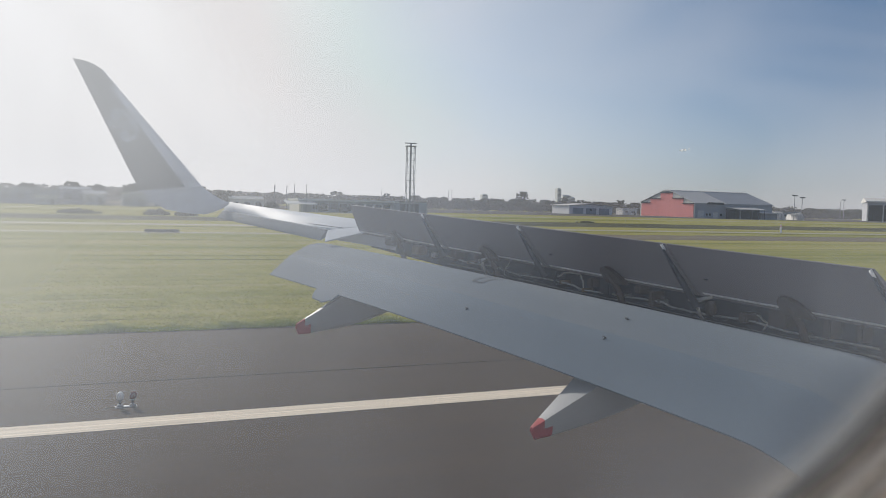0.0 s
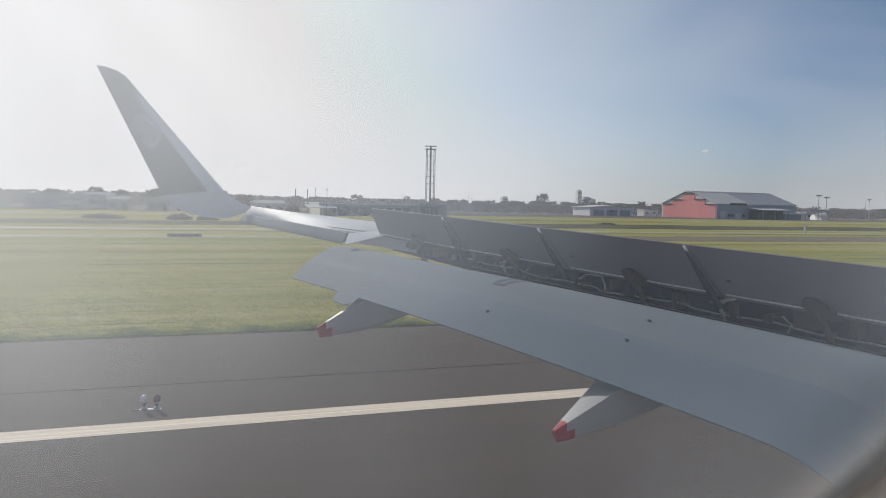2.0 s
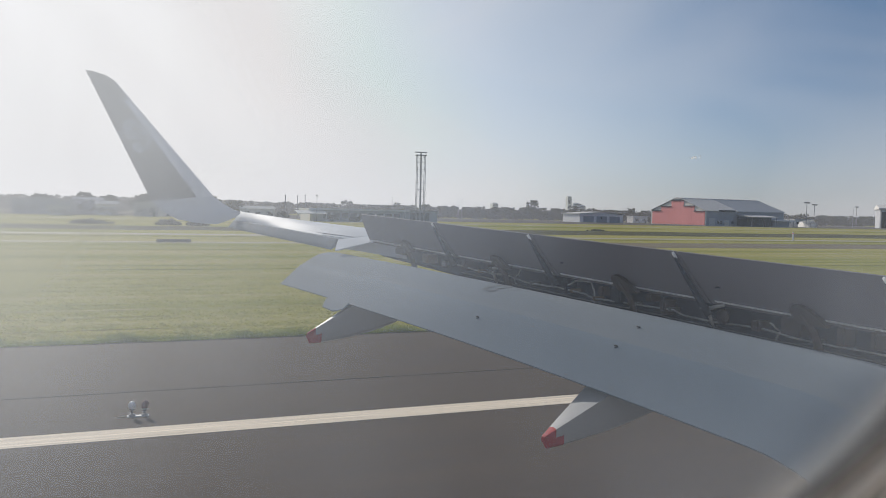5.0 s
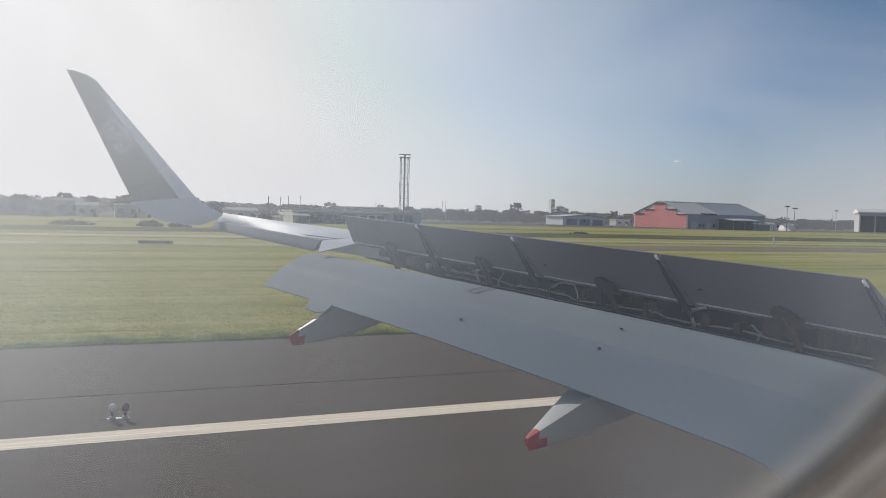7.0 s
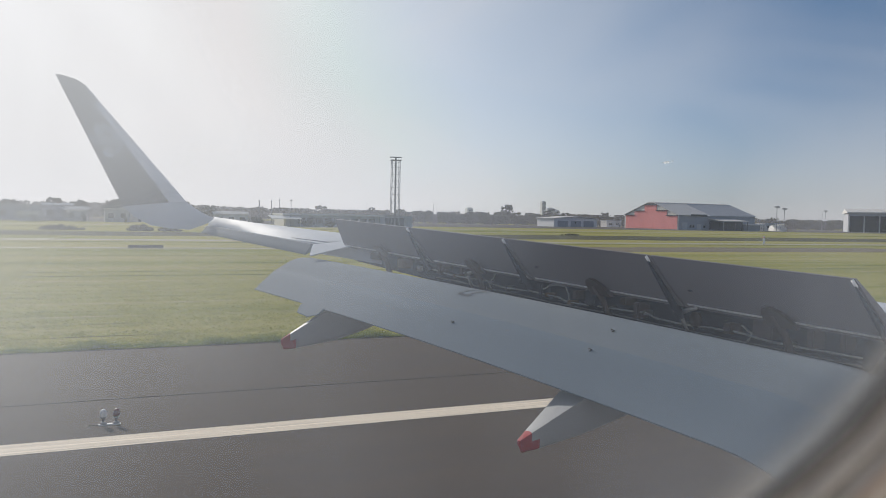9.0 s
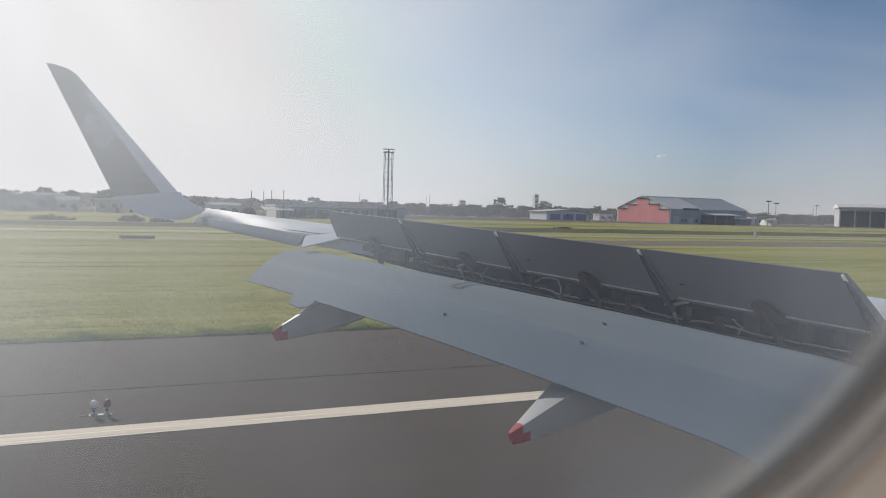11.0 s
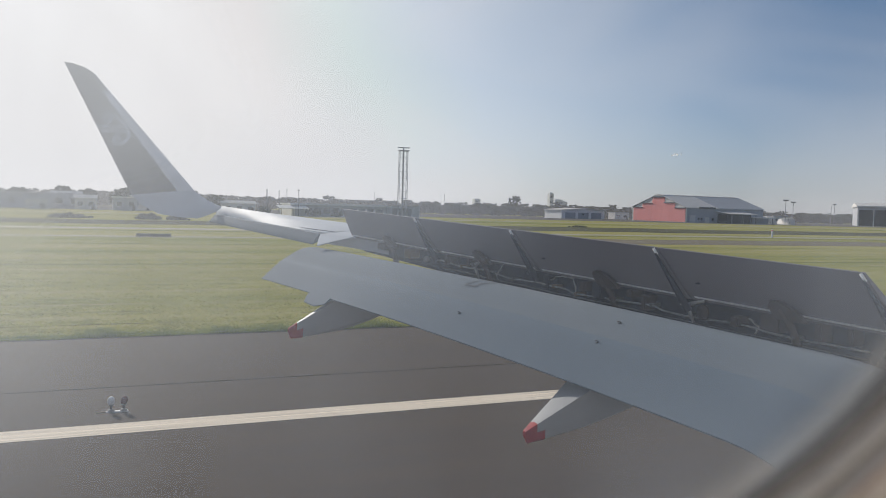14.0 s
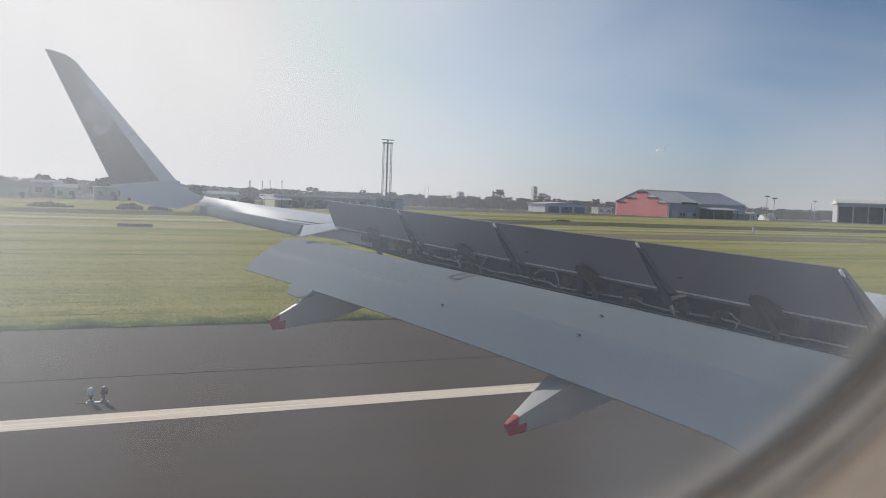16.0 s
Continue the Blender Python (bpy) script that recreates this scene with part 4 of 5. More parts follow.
for nm, runs in (("wall_fuselage_belly", (body_arc(1, 4.05, -2.3) + body_arc(-1, 4.05, -2.3)[::-1],)), ("wall_fuselage_crown", (body_arc(1, 5.2, 1.15) + body_arc(-1, 5.2, 1.15)[::-1],)),
                 ("wall_fuselage_far", ([(-3.62, 4.05), (-3.62, 4.6), (-3.62, 5.2)],))):
    for run in runs:
        skin = loft_bm([[Vector((x, y, z)) for y, z in run] for x in (BODY_BAYS[0] - 0.5, -8, 0, 8, BODY_BAYS[-1] + 0.5)], closed=False)
        tagged(part(nm, skin, M_skin, smooth=True), "white painted fuselage skin of the airliner", "wall", kind="structure")
# unseen wall set close behind the camera to throw sunlight back on the lining
far = tagged(part("wall_bounce", wall_bays(-0.26, 0.0, bays[:1], -1.7, 1.7, 4.1, 5.15), M_lining), "added beige wall behind the camera that bounces light onto the lining", "wall", kind="structure")
part("outer_reveal", ring_sweep([(0.0072, 0.1256), (0.03, 0.131), (0.062, 0.138)]), M_skin, window)
bm = box_bm(-1.7, 1.7, -0.26, 0.138, 4.06, 4.10)
tagged(part("floor_cabin", bm, mat("cabin_carpet", (0.30, 0.29, 0.29), 0.9, scale=6, fine=80, bump=0.2)), "grey carpeted cabin floor", "floor", kind="structure")
tagged(part("ceiling", box_bm(-1.7, 1.7, -0.26, 0.138, 5.15, 5.2), M_lining), "beige cabin ceiling", "ceiling", kind="structure")
for nm, x in (("wall_front", 1.7), ("wall_rear", -1.74)):
    tagged(part(nm, box_bm(x, x + 0.04, -0.26, 0.138, 4.1, 5.15), M_lining), "beige cabin partition", "wall", kind="structure")

# ---- airfield buildings ----
M_redwall = mat("red_sheet_wall", (0.90, 0.36, 0.34), 0.7, second=(0.84, 0.32, 0.30), scale=0.3, amount=0.25, fine=2, bump=0.1, stretch=(1, 1, 0.2), spec=0.1)
M_sheet = mat("grey_sheet_wall", (0.48, 0.49, 0.52), 0.6, second=(0.42, 0.43, 0.46), scale=0.3, amount=0.25, fine=2, bump=0.1, stretch=(1, 1, 0.2), spec=0.1)
M_dark = mat("dark_opening", (0.04, 0.042, 0.048), 0.5, scale=0.5, fine=3, bump=0.05)
M_roof_pale = mat("pale_roof_sheet", (0.70, 0.69, 0.67), 0.55, second=(0.62, 0.61, 0.60), scale=0.3, amount=0.3, fine=3, bump=0.1, spec=0.0)
M_roof_dark = mat("blue_grey_roof_sheet", (0.45, 0.47, 0.51), 0.5, second=(0.39, 0.41, 0.45), scale=0.3, amount=0.3, fine=3, bump=0.1, spec=0.0)
M_cream = mat("cream_wall", (0.76, 0.74, 0.70), 0.7, second=(0.70, 0.68, 0.64), scale=0.5, amount=0.25, fine=4, bump=0.05, spec=0.1)
M_steel = mat("galvanised_steel", (0.30, 0.30, 0.30), 0.5, 0.4, scale=1, amount=0.3, fine=6, bump=0.05)
M_glass = mat("dark_window_glass", (0.05, 0.055, 0.065), 0.15, scale=1, amount=0.2, fine=5, bump=0)
M_far = mat("hazy_concrete", (0.85, 0.86, 0.88), 0.8, second=(0.80, 0.81, 0.83), scale=0.05, amount=0.2, fine=0.6, bump=0.05)
M_fascia = mat("matt_white_fascia", (0.80, 0.80, 0.78), 0.9, second=(0.74, 0.74, 0.72), scale=0.5, amount=0.2, fine=4, bump=0.02, spec=0.0)
M_tent = mat("white_fabric", (0.93, 0.92, 0.90), 0.7, second=(0.88, 0.87, 0.85), scale=0.8, amount=0.2, fine=6, bump=0.1)


tn, tl = M_tent.node_tree.nodes, M_tent.node_tree.links
tent_through, tent_both = tn.new("ShaderNodeBsdfTranslucent"), tn.new("ShaderNodeMixShader")
tent_through.inputs["Color"].default_value, tent_both.inputs[0].default_value = (0.9, 0.88, 0.84, 1), 0.5
tl.new(tn["Principled BSDF"].outputs[0], tent_both.inputs[1])
tl.new(tent_through.outputs[0], tent_both.inputs[2])
tl.new(tent_both.outputs[0], tn["Material Output"].inputs["Surface"])


def prism_bm(profile, axis, a, b):
    """A solid from a closed outline in (across, z), drawn along x or y from a to b."""
    pt = (lambda u, z, s: Vector((s, u, z))) if axis == "x" else (lambda u, z, s: Vector((u, s, z)))
    return loft_bm([[pt(u, z, a) for u, z in profile], [pt(u, z, b) for u, z in profile]])


def red_hangar():
    """Gabled hangar: red stepped end wall towards -x, ridge along x."""
    g = empty("hangar", (400, 458, 0), "large aircraft hangar with red stepped end wall and grey roof", "hangar")
    o = Vector((-400, -458, 0))

    def hp(name, bm, material, parent=g, label=""):
        bmesh.ops.translate(bm, vec=o, verts=bm.verts)
        return part(name, bm, material, parent, label)
    L, R, X0, X1, E, P = 430.0, 487.0, 368.0, 436.0, 9.6, 18.2
    mid = (L + R) / 2
    hp("wall", prism_bm([(L, 0), (R, 0), (R, E), (mid + 4, P - 0.6), (mid - 4, P - 0.6), (L, E)], "x", X0 + 0.3, X1), M_sheet, label="grey sheet walls")
    # roof slopes in bays; the first ones pale, the rest blue-grey
    n = 10
    for k in range(n):
        a, b = mix(X0 - 0.6, X1 + 0.6, k / n), mix(X0 - 0.6, X1 + 0.6, (k + 1) / n) - 0.12
        for s in (1, -1):
            e, c = (L - 1.0, mid) if s > 0 else (R + 1.0, mid)
            prof = [(e, E + 0.1), (c - 4 * s, P - 0.35), (c - 4 * s, P), (e, E + 0.45)]
            hp("roof_panel", prism_bm(prof, "x", a, b), M_roof_pale if k < 4 else M_roof_dark)
        hp("ridge_vent", prism_bm([(mid - 4.2, P - 0.3), (mid + 4.2, P - 0.3), (mid + 4.0, P + 0.25), (mid, P + 0.75), (mid - 4.0, P + 0.25)], "x", a, b), M_roof_pale, label="pale ridge cap")
    # red end wall in stepped panels with dark trims
    steps = [(L + 0.5, L + 11, 9.3), (L + 11, L + 22, 12.7), (L + 22, R - 22, 16.6), (R - 22, R - 11, 12.4), (R - 11, R - 1, 9.4)]
    for i, (a, b, h) in enumerate(steps):
        p = hp("end_panel", box_bm(X0 - 0.25, X0 + 0.4, a, b, 0.3, h), M_redwall, label="red sheet door leaf")
        hp("trim", box_bm(X0 - 0.7, X0 + 0.4, a - 0.3, b + 0.3, h, h + 0.55), M_dark, label="dark top rail")
        for j in range(1, 4):
            y = mix(a, b, j / 4)
            hp("rib", box_bm(X0 - 0.29, X0 - 0.2, y - 0.08, y + 0.08, 0.3, h - 0.1), M_redwall, p)
    hp("gable_sheet", prism_bm([(L - 0.5, 0), (R + 0.5, 0), (R + 0.5, E), (mid + 4, P - 0.5), (mid - 4, P - 0.5), (L - 0.5, E)], "x", X0 + 0.02, X0 + 0.28), M_cream, label="pale gable cladding")
    # side: lean-to canopies, doors, windows
    hp("canopy", prism_bm([(L - 14, 6.2), (L, 7.6), (L, 8.0), (L - 14, 6.6)], "x", 394, 417), M_roof_pale, label="pale lean-to roof")
    # solid dark block for the shade under the canopy
    hp("lean_to", box_bm(395, 416, L - 9, L - 0.2, 0, 6.4), M_dark, label="dark block standing for the shade inside the lean-to")
    hp("canopy", prism_bm([(L - 11, 3.9), (L, 4.7), (L, 5.0), (L - 11, 4.2)], "x", 418, 435), M_roof_pale)
    hp("lean_to", box_bm(419, 434, L - 7, L - 0.2, 0, 3.9), M_sheet)
    for x in (395, 405, 416, 419, 434):
        hp("post", box_bm(x - 0.15, x + 0.15, L - 13.6 if x < 417 else L - 10.6, L - 13.3 if x < 417 else L - 10.3, 0, 6.3 if x < 417 else 3.95), M_steel)
    hp("sign_board", box_bm(378, 392, L - 1.3, L - 1.0, 9.3, 10.6), M_dark, label="dark sign board at the eave")
    hp("side_door", box_bm(371, 376, L - 0.12, L + 0.1, 0, 5), M_roof_pale, label="pale side door")
    hp("side_door", box_bm(384, 388, L - 0.12, L + 0.1, 0, 4), M_cream)
    for x in (378, 380.5, 390):
        hp("side_window", box_bm(x, x + 1.6, L - 0.10, L + 0.1, 1.6, 3.2), M_glass)


def open_hangar():
    """Wide hangar with an open front on columns, and a closed end block."""
    g = empty("hangar", (580, 471, 0), "grey open-fronted aircraft hangar with steel columns", "hangar")
    o = Vector((-580, -471, 0))

    def hp(name, bm, material, parent=g, label=""):
        bmesh.ops.translate(bm, vec=o, verts=bm.verts)
        return part(name, bm, material, parent, label)
    Y0, Y1 = 471.0, 530.0
    # rear wall coloured dark as the shade inside
    hp("rear_wall", box_bm(580, 668, Y1 - 0.5, Y1, 0, 15), M_dark)
    hp("side_wall", box_bm(580, 580.6, Y0 + 6, Y1 - 0.5, 0, 15), M_sheet)
    hp("roof", prism_bm([(Y0 - 2, 15.4), (Y1, 15.4), (Y1, 16.2), ((Y0 + Y1) / 2, 19.4), (Y0 - 2, 16.4)], "x", 578, 668), M_roof_pale, label="pale low-pitched roof")
    hp("front_beam", box_bm(580, 668, Y0 - 0.4, Y0 + 0.6, 13.2, 15.4), M_sheet, label="grey front beam")
    for k in range(6):
        x = mix(580.5, 665, k / 5)
        hp("column", box_bm(x - 0.6, x + 0.6, Y0, Y0 + 1.2, 0, 13.2), M_cream, label="pale steel column")
        hp("roof_truss", box_bm(x - 0.25, x + 0.25, Y0 + 1.2, Y1 - 0.6, 13.6, 15.3), M_steel)
    for k in range(3):
        x = 632 + k * 11
        hp("door_leaf", box_bm(x, x + 9, Y0 + 3, Y0 + 3.4, 0, 11), M_sheet, label="half-drawn door leaf")
    prof = [(Y0 - 1, 0), (Y1, 0), (Y1, 15), ((Y0 + Y1) / 2, 19), (Y0 - 1, 16)]
    hp("end_block", prism_bm(prof, "x", 668.05, 722), M_sheet, label="grey clad end block")
    hp("end_wing", box_bm(722.05, 752, Y0 + 3, Y1 - 10, 0, 7.5), M_cream)
    for k in range(4):
        hp("window", box_bm(676 + k * 11, 681 + k * 11, Y0 - 1.1, Y0 - 0.9, 3, 5.4), M_glass)
    hp("sign_board", box_bm(690, 706, Y0 - 1.3, Y0 - 1.02, 10.5, 13), M_roof_dark, label="dark blank sign board")
    g.scale = (0.66, 0.8, 1.0)
    g.rotation_euler.z = radians(-46)


def low_building():
    """Long flat-roofed building with a pale fascia, strip windows and a block with dark doors."""
    g = empty("building", (106, 335, 0), "long low cream airfield building with pale flat roof", "building")
    o = Vector((-106, -335, 0))

    def hp(name, bm, material, parent=g, label=""):
        bmesh.ops.translate(bm, vec=o, verts=bm.verts)
        return part(name, bm, material, parent, label)
    hp("wall", box_bm(79, 119, 327, 343, 0, 4.6), M_sheet)
    hp("roof", box_bm(77.5, 121, 325.4, 344, 4.6, 5.3), M_fascia, label="pale flat roof with white fascia")
    hp("end_wall", prism_bm([(326, 0), (343.5, 0), (343.5, 4.6), (326, 4.6)], "x", 78.2, 79.0), M_cream)
    hp("porch", prism_bm([(320, 3.0), (327, 4.2), (327, 4.4), (320, 3.2)], "x", 72, 84), M_fascia)
    for x in (72.5, 78, 83.5):
        hp("post", box_bm(x - 0.12, x + 0.12, 320.2, 320.45, 0, 3.05), M_cream)
    for k in range(9):
        w = hp("window", box_bm(84 + k * 3.8, 87 + k * 3.8, 326.9, 327.1, 1.2, 3.6), M_glass)
    hp("store_block", box_bm(119.1, 134, 326, 345, 0, 5.0), M_sheet, label="grey store block")
    hp("store_roof", box_bm(118.8, 134.4, 325.6, 345.4, 5.0, 5.3), M_steel)
    for x in (121.5, 126.2):
        hp("store_door", box_bm(x, x + 4, 325.85, 326.05, 0, 4.3), M_dark, label="dark roller door")


def small_hangar():
    g = empty("hangar", (344, 527, 0), "small cream shed with shallow gabled roof", "shed")
    o = Vector((-344, -527, 0))

    def hp(name, bm, material, parent=g, label=""):
        bmesh.ops.translate(bm, vec=o, verts=bm.verts)
        return part(name, bm, material, parent, label)
    hp("wall", prism_bm([(325, 0), (363, 0), (363, 6.0), (344, 7.4), (325, 6.0)], "y", 515, 539), M_white)
    for s in (1, -1):
        e, c = (324, 344) if s > 0 else (364, 344)
        hp("roof", prism_bm([(e, 6.1), (c, 7.6), (c, 8.0), (e, 6.5)], "y", 514, 540), M_roof_pale, label="pale sheet roof")
    for x in (328, 339.5, 351):
        hp("door", box_bm(x, x + 9, 514.85, 515.1, 0, 4.6), M_sheet)


def house(x, y, w, d, h, wall, roof, label, pitch=0.0):
    """A plain airfield building with a roof slab, door and windows."""
    g = empty("building", (x + w / 2, y + d / 2, 0), label, "building", "low airfield buildings")
    ox, oy = w / 2, d / 2
    part("wall", box_bm(-ox, ox, -oy, oy, 0, h), wall, g)
    if pitch:
        part("roof", prism_bm([(-oy - 0.6, h + 0.03), (oy + 0.6, h + 0.03), (0, h + pitch)], "x", -ox - 0.5, ox + 0.5), roof, g)
    else:
        part("roof", box_bm(-ox - 0.5, ox + 0.5, -oy - 0.6, oy + 0.6, h + 0.01, h + 0.55), roof, g)
    n = max(2, int(w / 5))
    for k in range(n):
        a = mix(-ox, ox, (k + 0.25) / n)
        win = part("window", box_bm(a, a + w / n * 0.5, -oy - 0.06, -oy + 0.05, h * 0.3, h * 0.72), M_white, g)
        part("pane", box_bm(a + 0.1, a + w / n * 0.5 - 0.1, -oy - 0.09, -oy - 0.055, h * 0.3 + 0.1, h * 0.72 - 0.1), M_glass, win, "dark glass pane")
    part("door", box_bm(ox - 2.2, ox - 0.9, -oy - 0.09, -oy + 0.05, 0, 2.3), M_dark, g)


def radar_mast():
    """Four-legged lattice mast with a platform and a bar-shaped turning aerial."""
    g = empty("radar_mast", (124, 321, 0), "tall steel lattice radar mast with bar aerial", "mast")
    H, w = 28.3, 1.75
    for sx in (-1, 1):
        for sy in (-1, 1):
            part("leg", tube_bm([(sx * w, sy * w, 0), (sx * w * 0.93, sy * w * 0.93, H)], 0.13, 6), M_steel, g)
    n = 10
    for k in range(n):
        z0, z1 = H * k / n, H * (k + 1) / n
        for a, b in (((-1, -1), (1, -1)), ((1, -1), (1, 1)), ((1, 1), (-1, 1)), ((-1, 1), (-1, -1))):
            part("ring_bar", tube_bm([(a[0] * w, a[1] * w, z1), (b[0] * w, b[1] * w, z1)], 0.07, 5), M_steel, g)
            lo, hi = (a, b) if k % 2 else (b, a)
            part("brace", tube_bm([(lo[0] * w, lo[1] * w, z0), (hi[0] * w, hi[1] * w, z1)], 0.05, 5), M_steel, g)
    part("cable_ladder", box_bm(-0.35, 0.35, -0.1, 0.1, 0, H), M_steel, g, "dark cable ladder")
    part("platform", box_bm(-2.2, 2.2, -2.2, 2.2, H, H + 0.3), M_steel, g)
    for sx in (-2.1, 2.1):
        part("rail", tube_bm([(sx, -2.1, H + 1.2), (sx, 2.1, H + 1.2)], 0.05, 5), M_steel, g)
    part("pedestal", tube_bm([(0, 0, H), (0, 0, H + 1.2)], [0.5, 0.3], 8), M_steel, g)
    part("aerial", box_bm(-2.5, 2.5, -0.25, 0.25, H + 1.2, H + 1.6, 0.05), M_steel, g, "long grey bar aerial")
    g.rotation_euler.z = radians(-12)


def lamp_mast(x, y, h):
    g = empty("flood_light_mast", (x, y, 0), "slim grey apron floodlight mast", "lamp mast", "apron floodlight masts")
    part("pole", tube_bm([(0, 0, 0), (0, 0, h)], [0.28, 0.16], 8), M_steel, g)
    part("crossbar", box_bm(-2.4, 2.4, -0.2, 0.2, h, h + 0.35), M_steel, g)
    for k in range(4):
        head = part("lamp_head", box_bm(-2.3 + k * 1.25, -1.5 + k * 1.25, -0.6, 0.3, h + 0.36, h + 0.9, 0.06), M_steel, g)
        part("lens", box_bm(-2.2 + k * 1.25, -1.6 + k * 1.25, -0.66, -0.6, h + 0.42, h + 0.84), M_glass, head, "dark lamp glass")


def dome_tent(x, y, r, length):
    """A fabric shelter: a half-round vault, its shaded mouth a dark sheet."""
    g = empty("dome_shelter", (x, y, 0), "white fabric dome shelter", "shelter", "white dome shelters")
    secs = []
    for s in (0, 0.15, 0.5, 0.85, 1.0):
        k = 1 - 0.25 * abs(s - 0.2)
        secs.append([Vector((r * k * math.cos(a), length * s, r * k * 0.95 * math.sin(a))) for a in [math.pi * i / 12 for i in range(13)]])
    part("fabric", loft_bm(secs, closed=False), M_tent, g, smooth=True)
    # dark face across the mouth, for the shade within
    bm = bmesh.new()
    bm.faces.new([bm.verts.new((r * 0.93 * math.cos(a), 0.5, r * 0.88 * math.sin(a))) for a in [math.pi * i / 12 for i in range(13)]])
    part("mouth", bm, M_dark, g, "dark sheet standing for the shaded mouth")
    for s in (0.02, 0.5):
        part("hoop", tube_bm([(r * 0.97 * math.cos(a), length * s, r * 0.93 * math.sin(a)) for a in [math.pi * i / 12 for i in range(13)]], 0.1, 5), M_steel, g)
    g.rotation_euler.z = radians(72)


def tower_block(x, y, w, d, h, floors):
    g = empty("tower_block", (x, y, 0), "distant hazy concrete tower block", "tower block", "distant tower blocks")
    part("wall", box_bm(-w / 2, w / 2, -d / 2, d / 2, 0, h), M_far, g)
    part("roof", box_bm(-w / 2 + 2, w / 2 - 4, -d / 2 + 2, d / 2 - 2, h, h + 3), M_far, g)
    for k in range(floors):
        z = h * (k + 0.3) / floors
        part("window_band", box_bm(-w / 2 + 1, w / 2 - 1, -d / 2 - 0.2, -d / 2 + 0.1, z, z + h / floors * 0.4), M_glass, g)


def thin_pole(x, y, h, r):
    g = empty("pole", (x, y, 0), "slim dark aerial pole by the buildings", "pole", "aerial poles")
    part("shaft", tube_bm([(0, 0, 0), (0, 0, h)], [r, r * 0.6], 7), M_steel, g)
    part("crosspiece", box_bm(-0.5, 0.5, -0.05, 0.05, h * 0.93, h * 0.95), M_steel, g)


for x, y, h, r in ((80, 322, 11, 0.16), (92, 440, 12.5, 0.4), (112, 500, 13.5, 0.3), (118, 505, 14.5, 0.25), (250, 560, 16, 0.2), (265, 600, 16, 0.2), (205, 590, 16, 0.25), (560, 480, 15, 0.2)):
    thin_pole(x, y, h, r)
post = empty("marker_post", (147, 142, 0), "white marker post in the grass", "marker post")
part("shaft", box_bm(-0.22, 0.22, -0.1, 0.1, 0, 1.9, 0.03), M_white, post)
part("band", box_bm(-0.23, 0.23, -0.11, 0.11, 1.5, 1.7), M_redwall, post)
red_hangar()
open_hangar()
low_building()
small_hangar()
radar_mast()
lamp_mast(461, 434, 17)
lamp_mast(478, 443, 16)
lamp_mast(640, 545, 18)
dome_tent(452, 437, 6.0, 9)
dome_tent(474, 440, 5.5, 9)
for hx, hy, hw, hd, hh, wl, rf, lb, pt in (
        (13.5, 385, 10, 9, 5.6, M_sheet, M_fascia, "grey shed with white roof edge", 0),
        (-2, 395, 9, 8, 5.0, M_cream, M_roof_pale, "small cream building with pitched roof", 1.6),
        (-36, 402, 24, 12, 6.5, M_sheet, M_roof_pale, "grey clad workshop with flat roof", 0),
        (-78, 410, 34, 14, 5.5, M_cream, M_fascia, "long cream workshop with white fascia", 0),
        (36, 400, 11, 9, 5.5, M_cream, M_roof_pale, "small cream workshop with flat roof", 0),
        (-20, 372, 8, 7, 3.6, M_cream, M_fascia, "small white-roofed hut among the workshops", 0),
        (-12, 420, 13, 9, 7.0, M_sheet, M_roof_dark, "grey store with low pitched roof", 1.2),
        (-52, 380, 10, 7, 3.4, M_cream, M_fascia, "low cream hut with white roof", 0),
        (22, 408, 9, 8, 6.4, M_cream, M_roof_pale, "tall cream plant room", 0),
        (62, 398, 16, 9, 4.5, M_cream, M_roof_pale, "cream hut with pitched roof", 1.4),
        (470, 505, 40, 10, 4.6, M_cream, M_roof_dark, "low cream offices with dark roof", 0),
        (525, 515, 30, 10, 5.5, M_cream, M_roof_pale, "low cream offices with pale roof", 0),
        (402, 556, 14, 9, 5.0, M_cream, M_roof_pale, "cream hut beside the hangar", 0)):
    house(hx, hy, hw, hd, hh, wl, rf, lb, pt)
for args in ((1560, 2550, 16, 16, 72, 16), (1596, 2560, 34, 22, 48, 10), (1640, 2590, 22, 22, 42, 9), (1360, 2750, 24, 20, 44, 8)):
    tower_block(*args)

# ---- woods, bushes, ditch bank ----
M_leaf = mat("foliage", (0.115, 0.125, 0.085), 1.0, second=(0.075, 0.085, 0.055), scale=0.12, amount=0.5, fine=1.2, bump=0)
leafy(M_leaf, 0.45)
M_bark = mat("bark", (0.10, 0.085, 0.07), 0.9, scale=1, fine=6, bump=0.2)

ICO_V, ICO_F = [], []
bm = bmesh.new()
bmesh.ops.create_icosphere(bm, subdivisions=1, radius=1)
ICO_V = np.array([v.co[:] for v in bm.verts])
ICO_F = np.array([[v.index for v in f.verts] for f in bm.faces])
bm.free()


def clumps(name, centres, radii, material, seed=0, rough=0.35):
    """One mesh of many small uneven leaf clumps."""
    rs = np.random.RandomState(seed)
    c, r = np.asarray(centres), np.asarray(radii)
    n = len(c)
    v = ICO_V[None] * r[:, None, None] * (1 + rs.uniform(-rough, rough, (n, len(ICO_V), 1))) * np.array([1, 1, 0.8]) + c[:, None]
    f = ICO_F[None] + (np.arange(n) * len(ICO_V))[:, None, None]
    me = bpy.data.meshes.new(name)
    me.from_pydata(v.reshape(-1, 3).tolist(), [], f.reshape(-1, 3).tolist())
    me.update()
    return add(name, me, material)


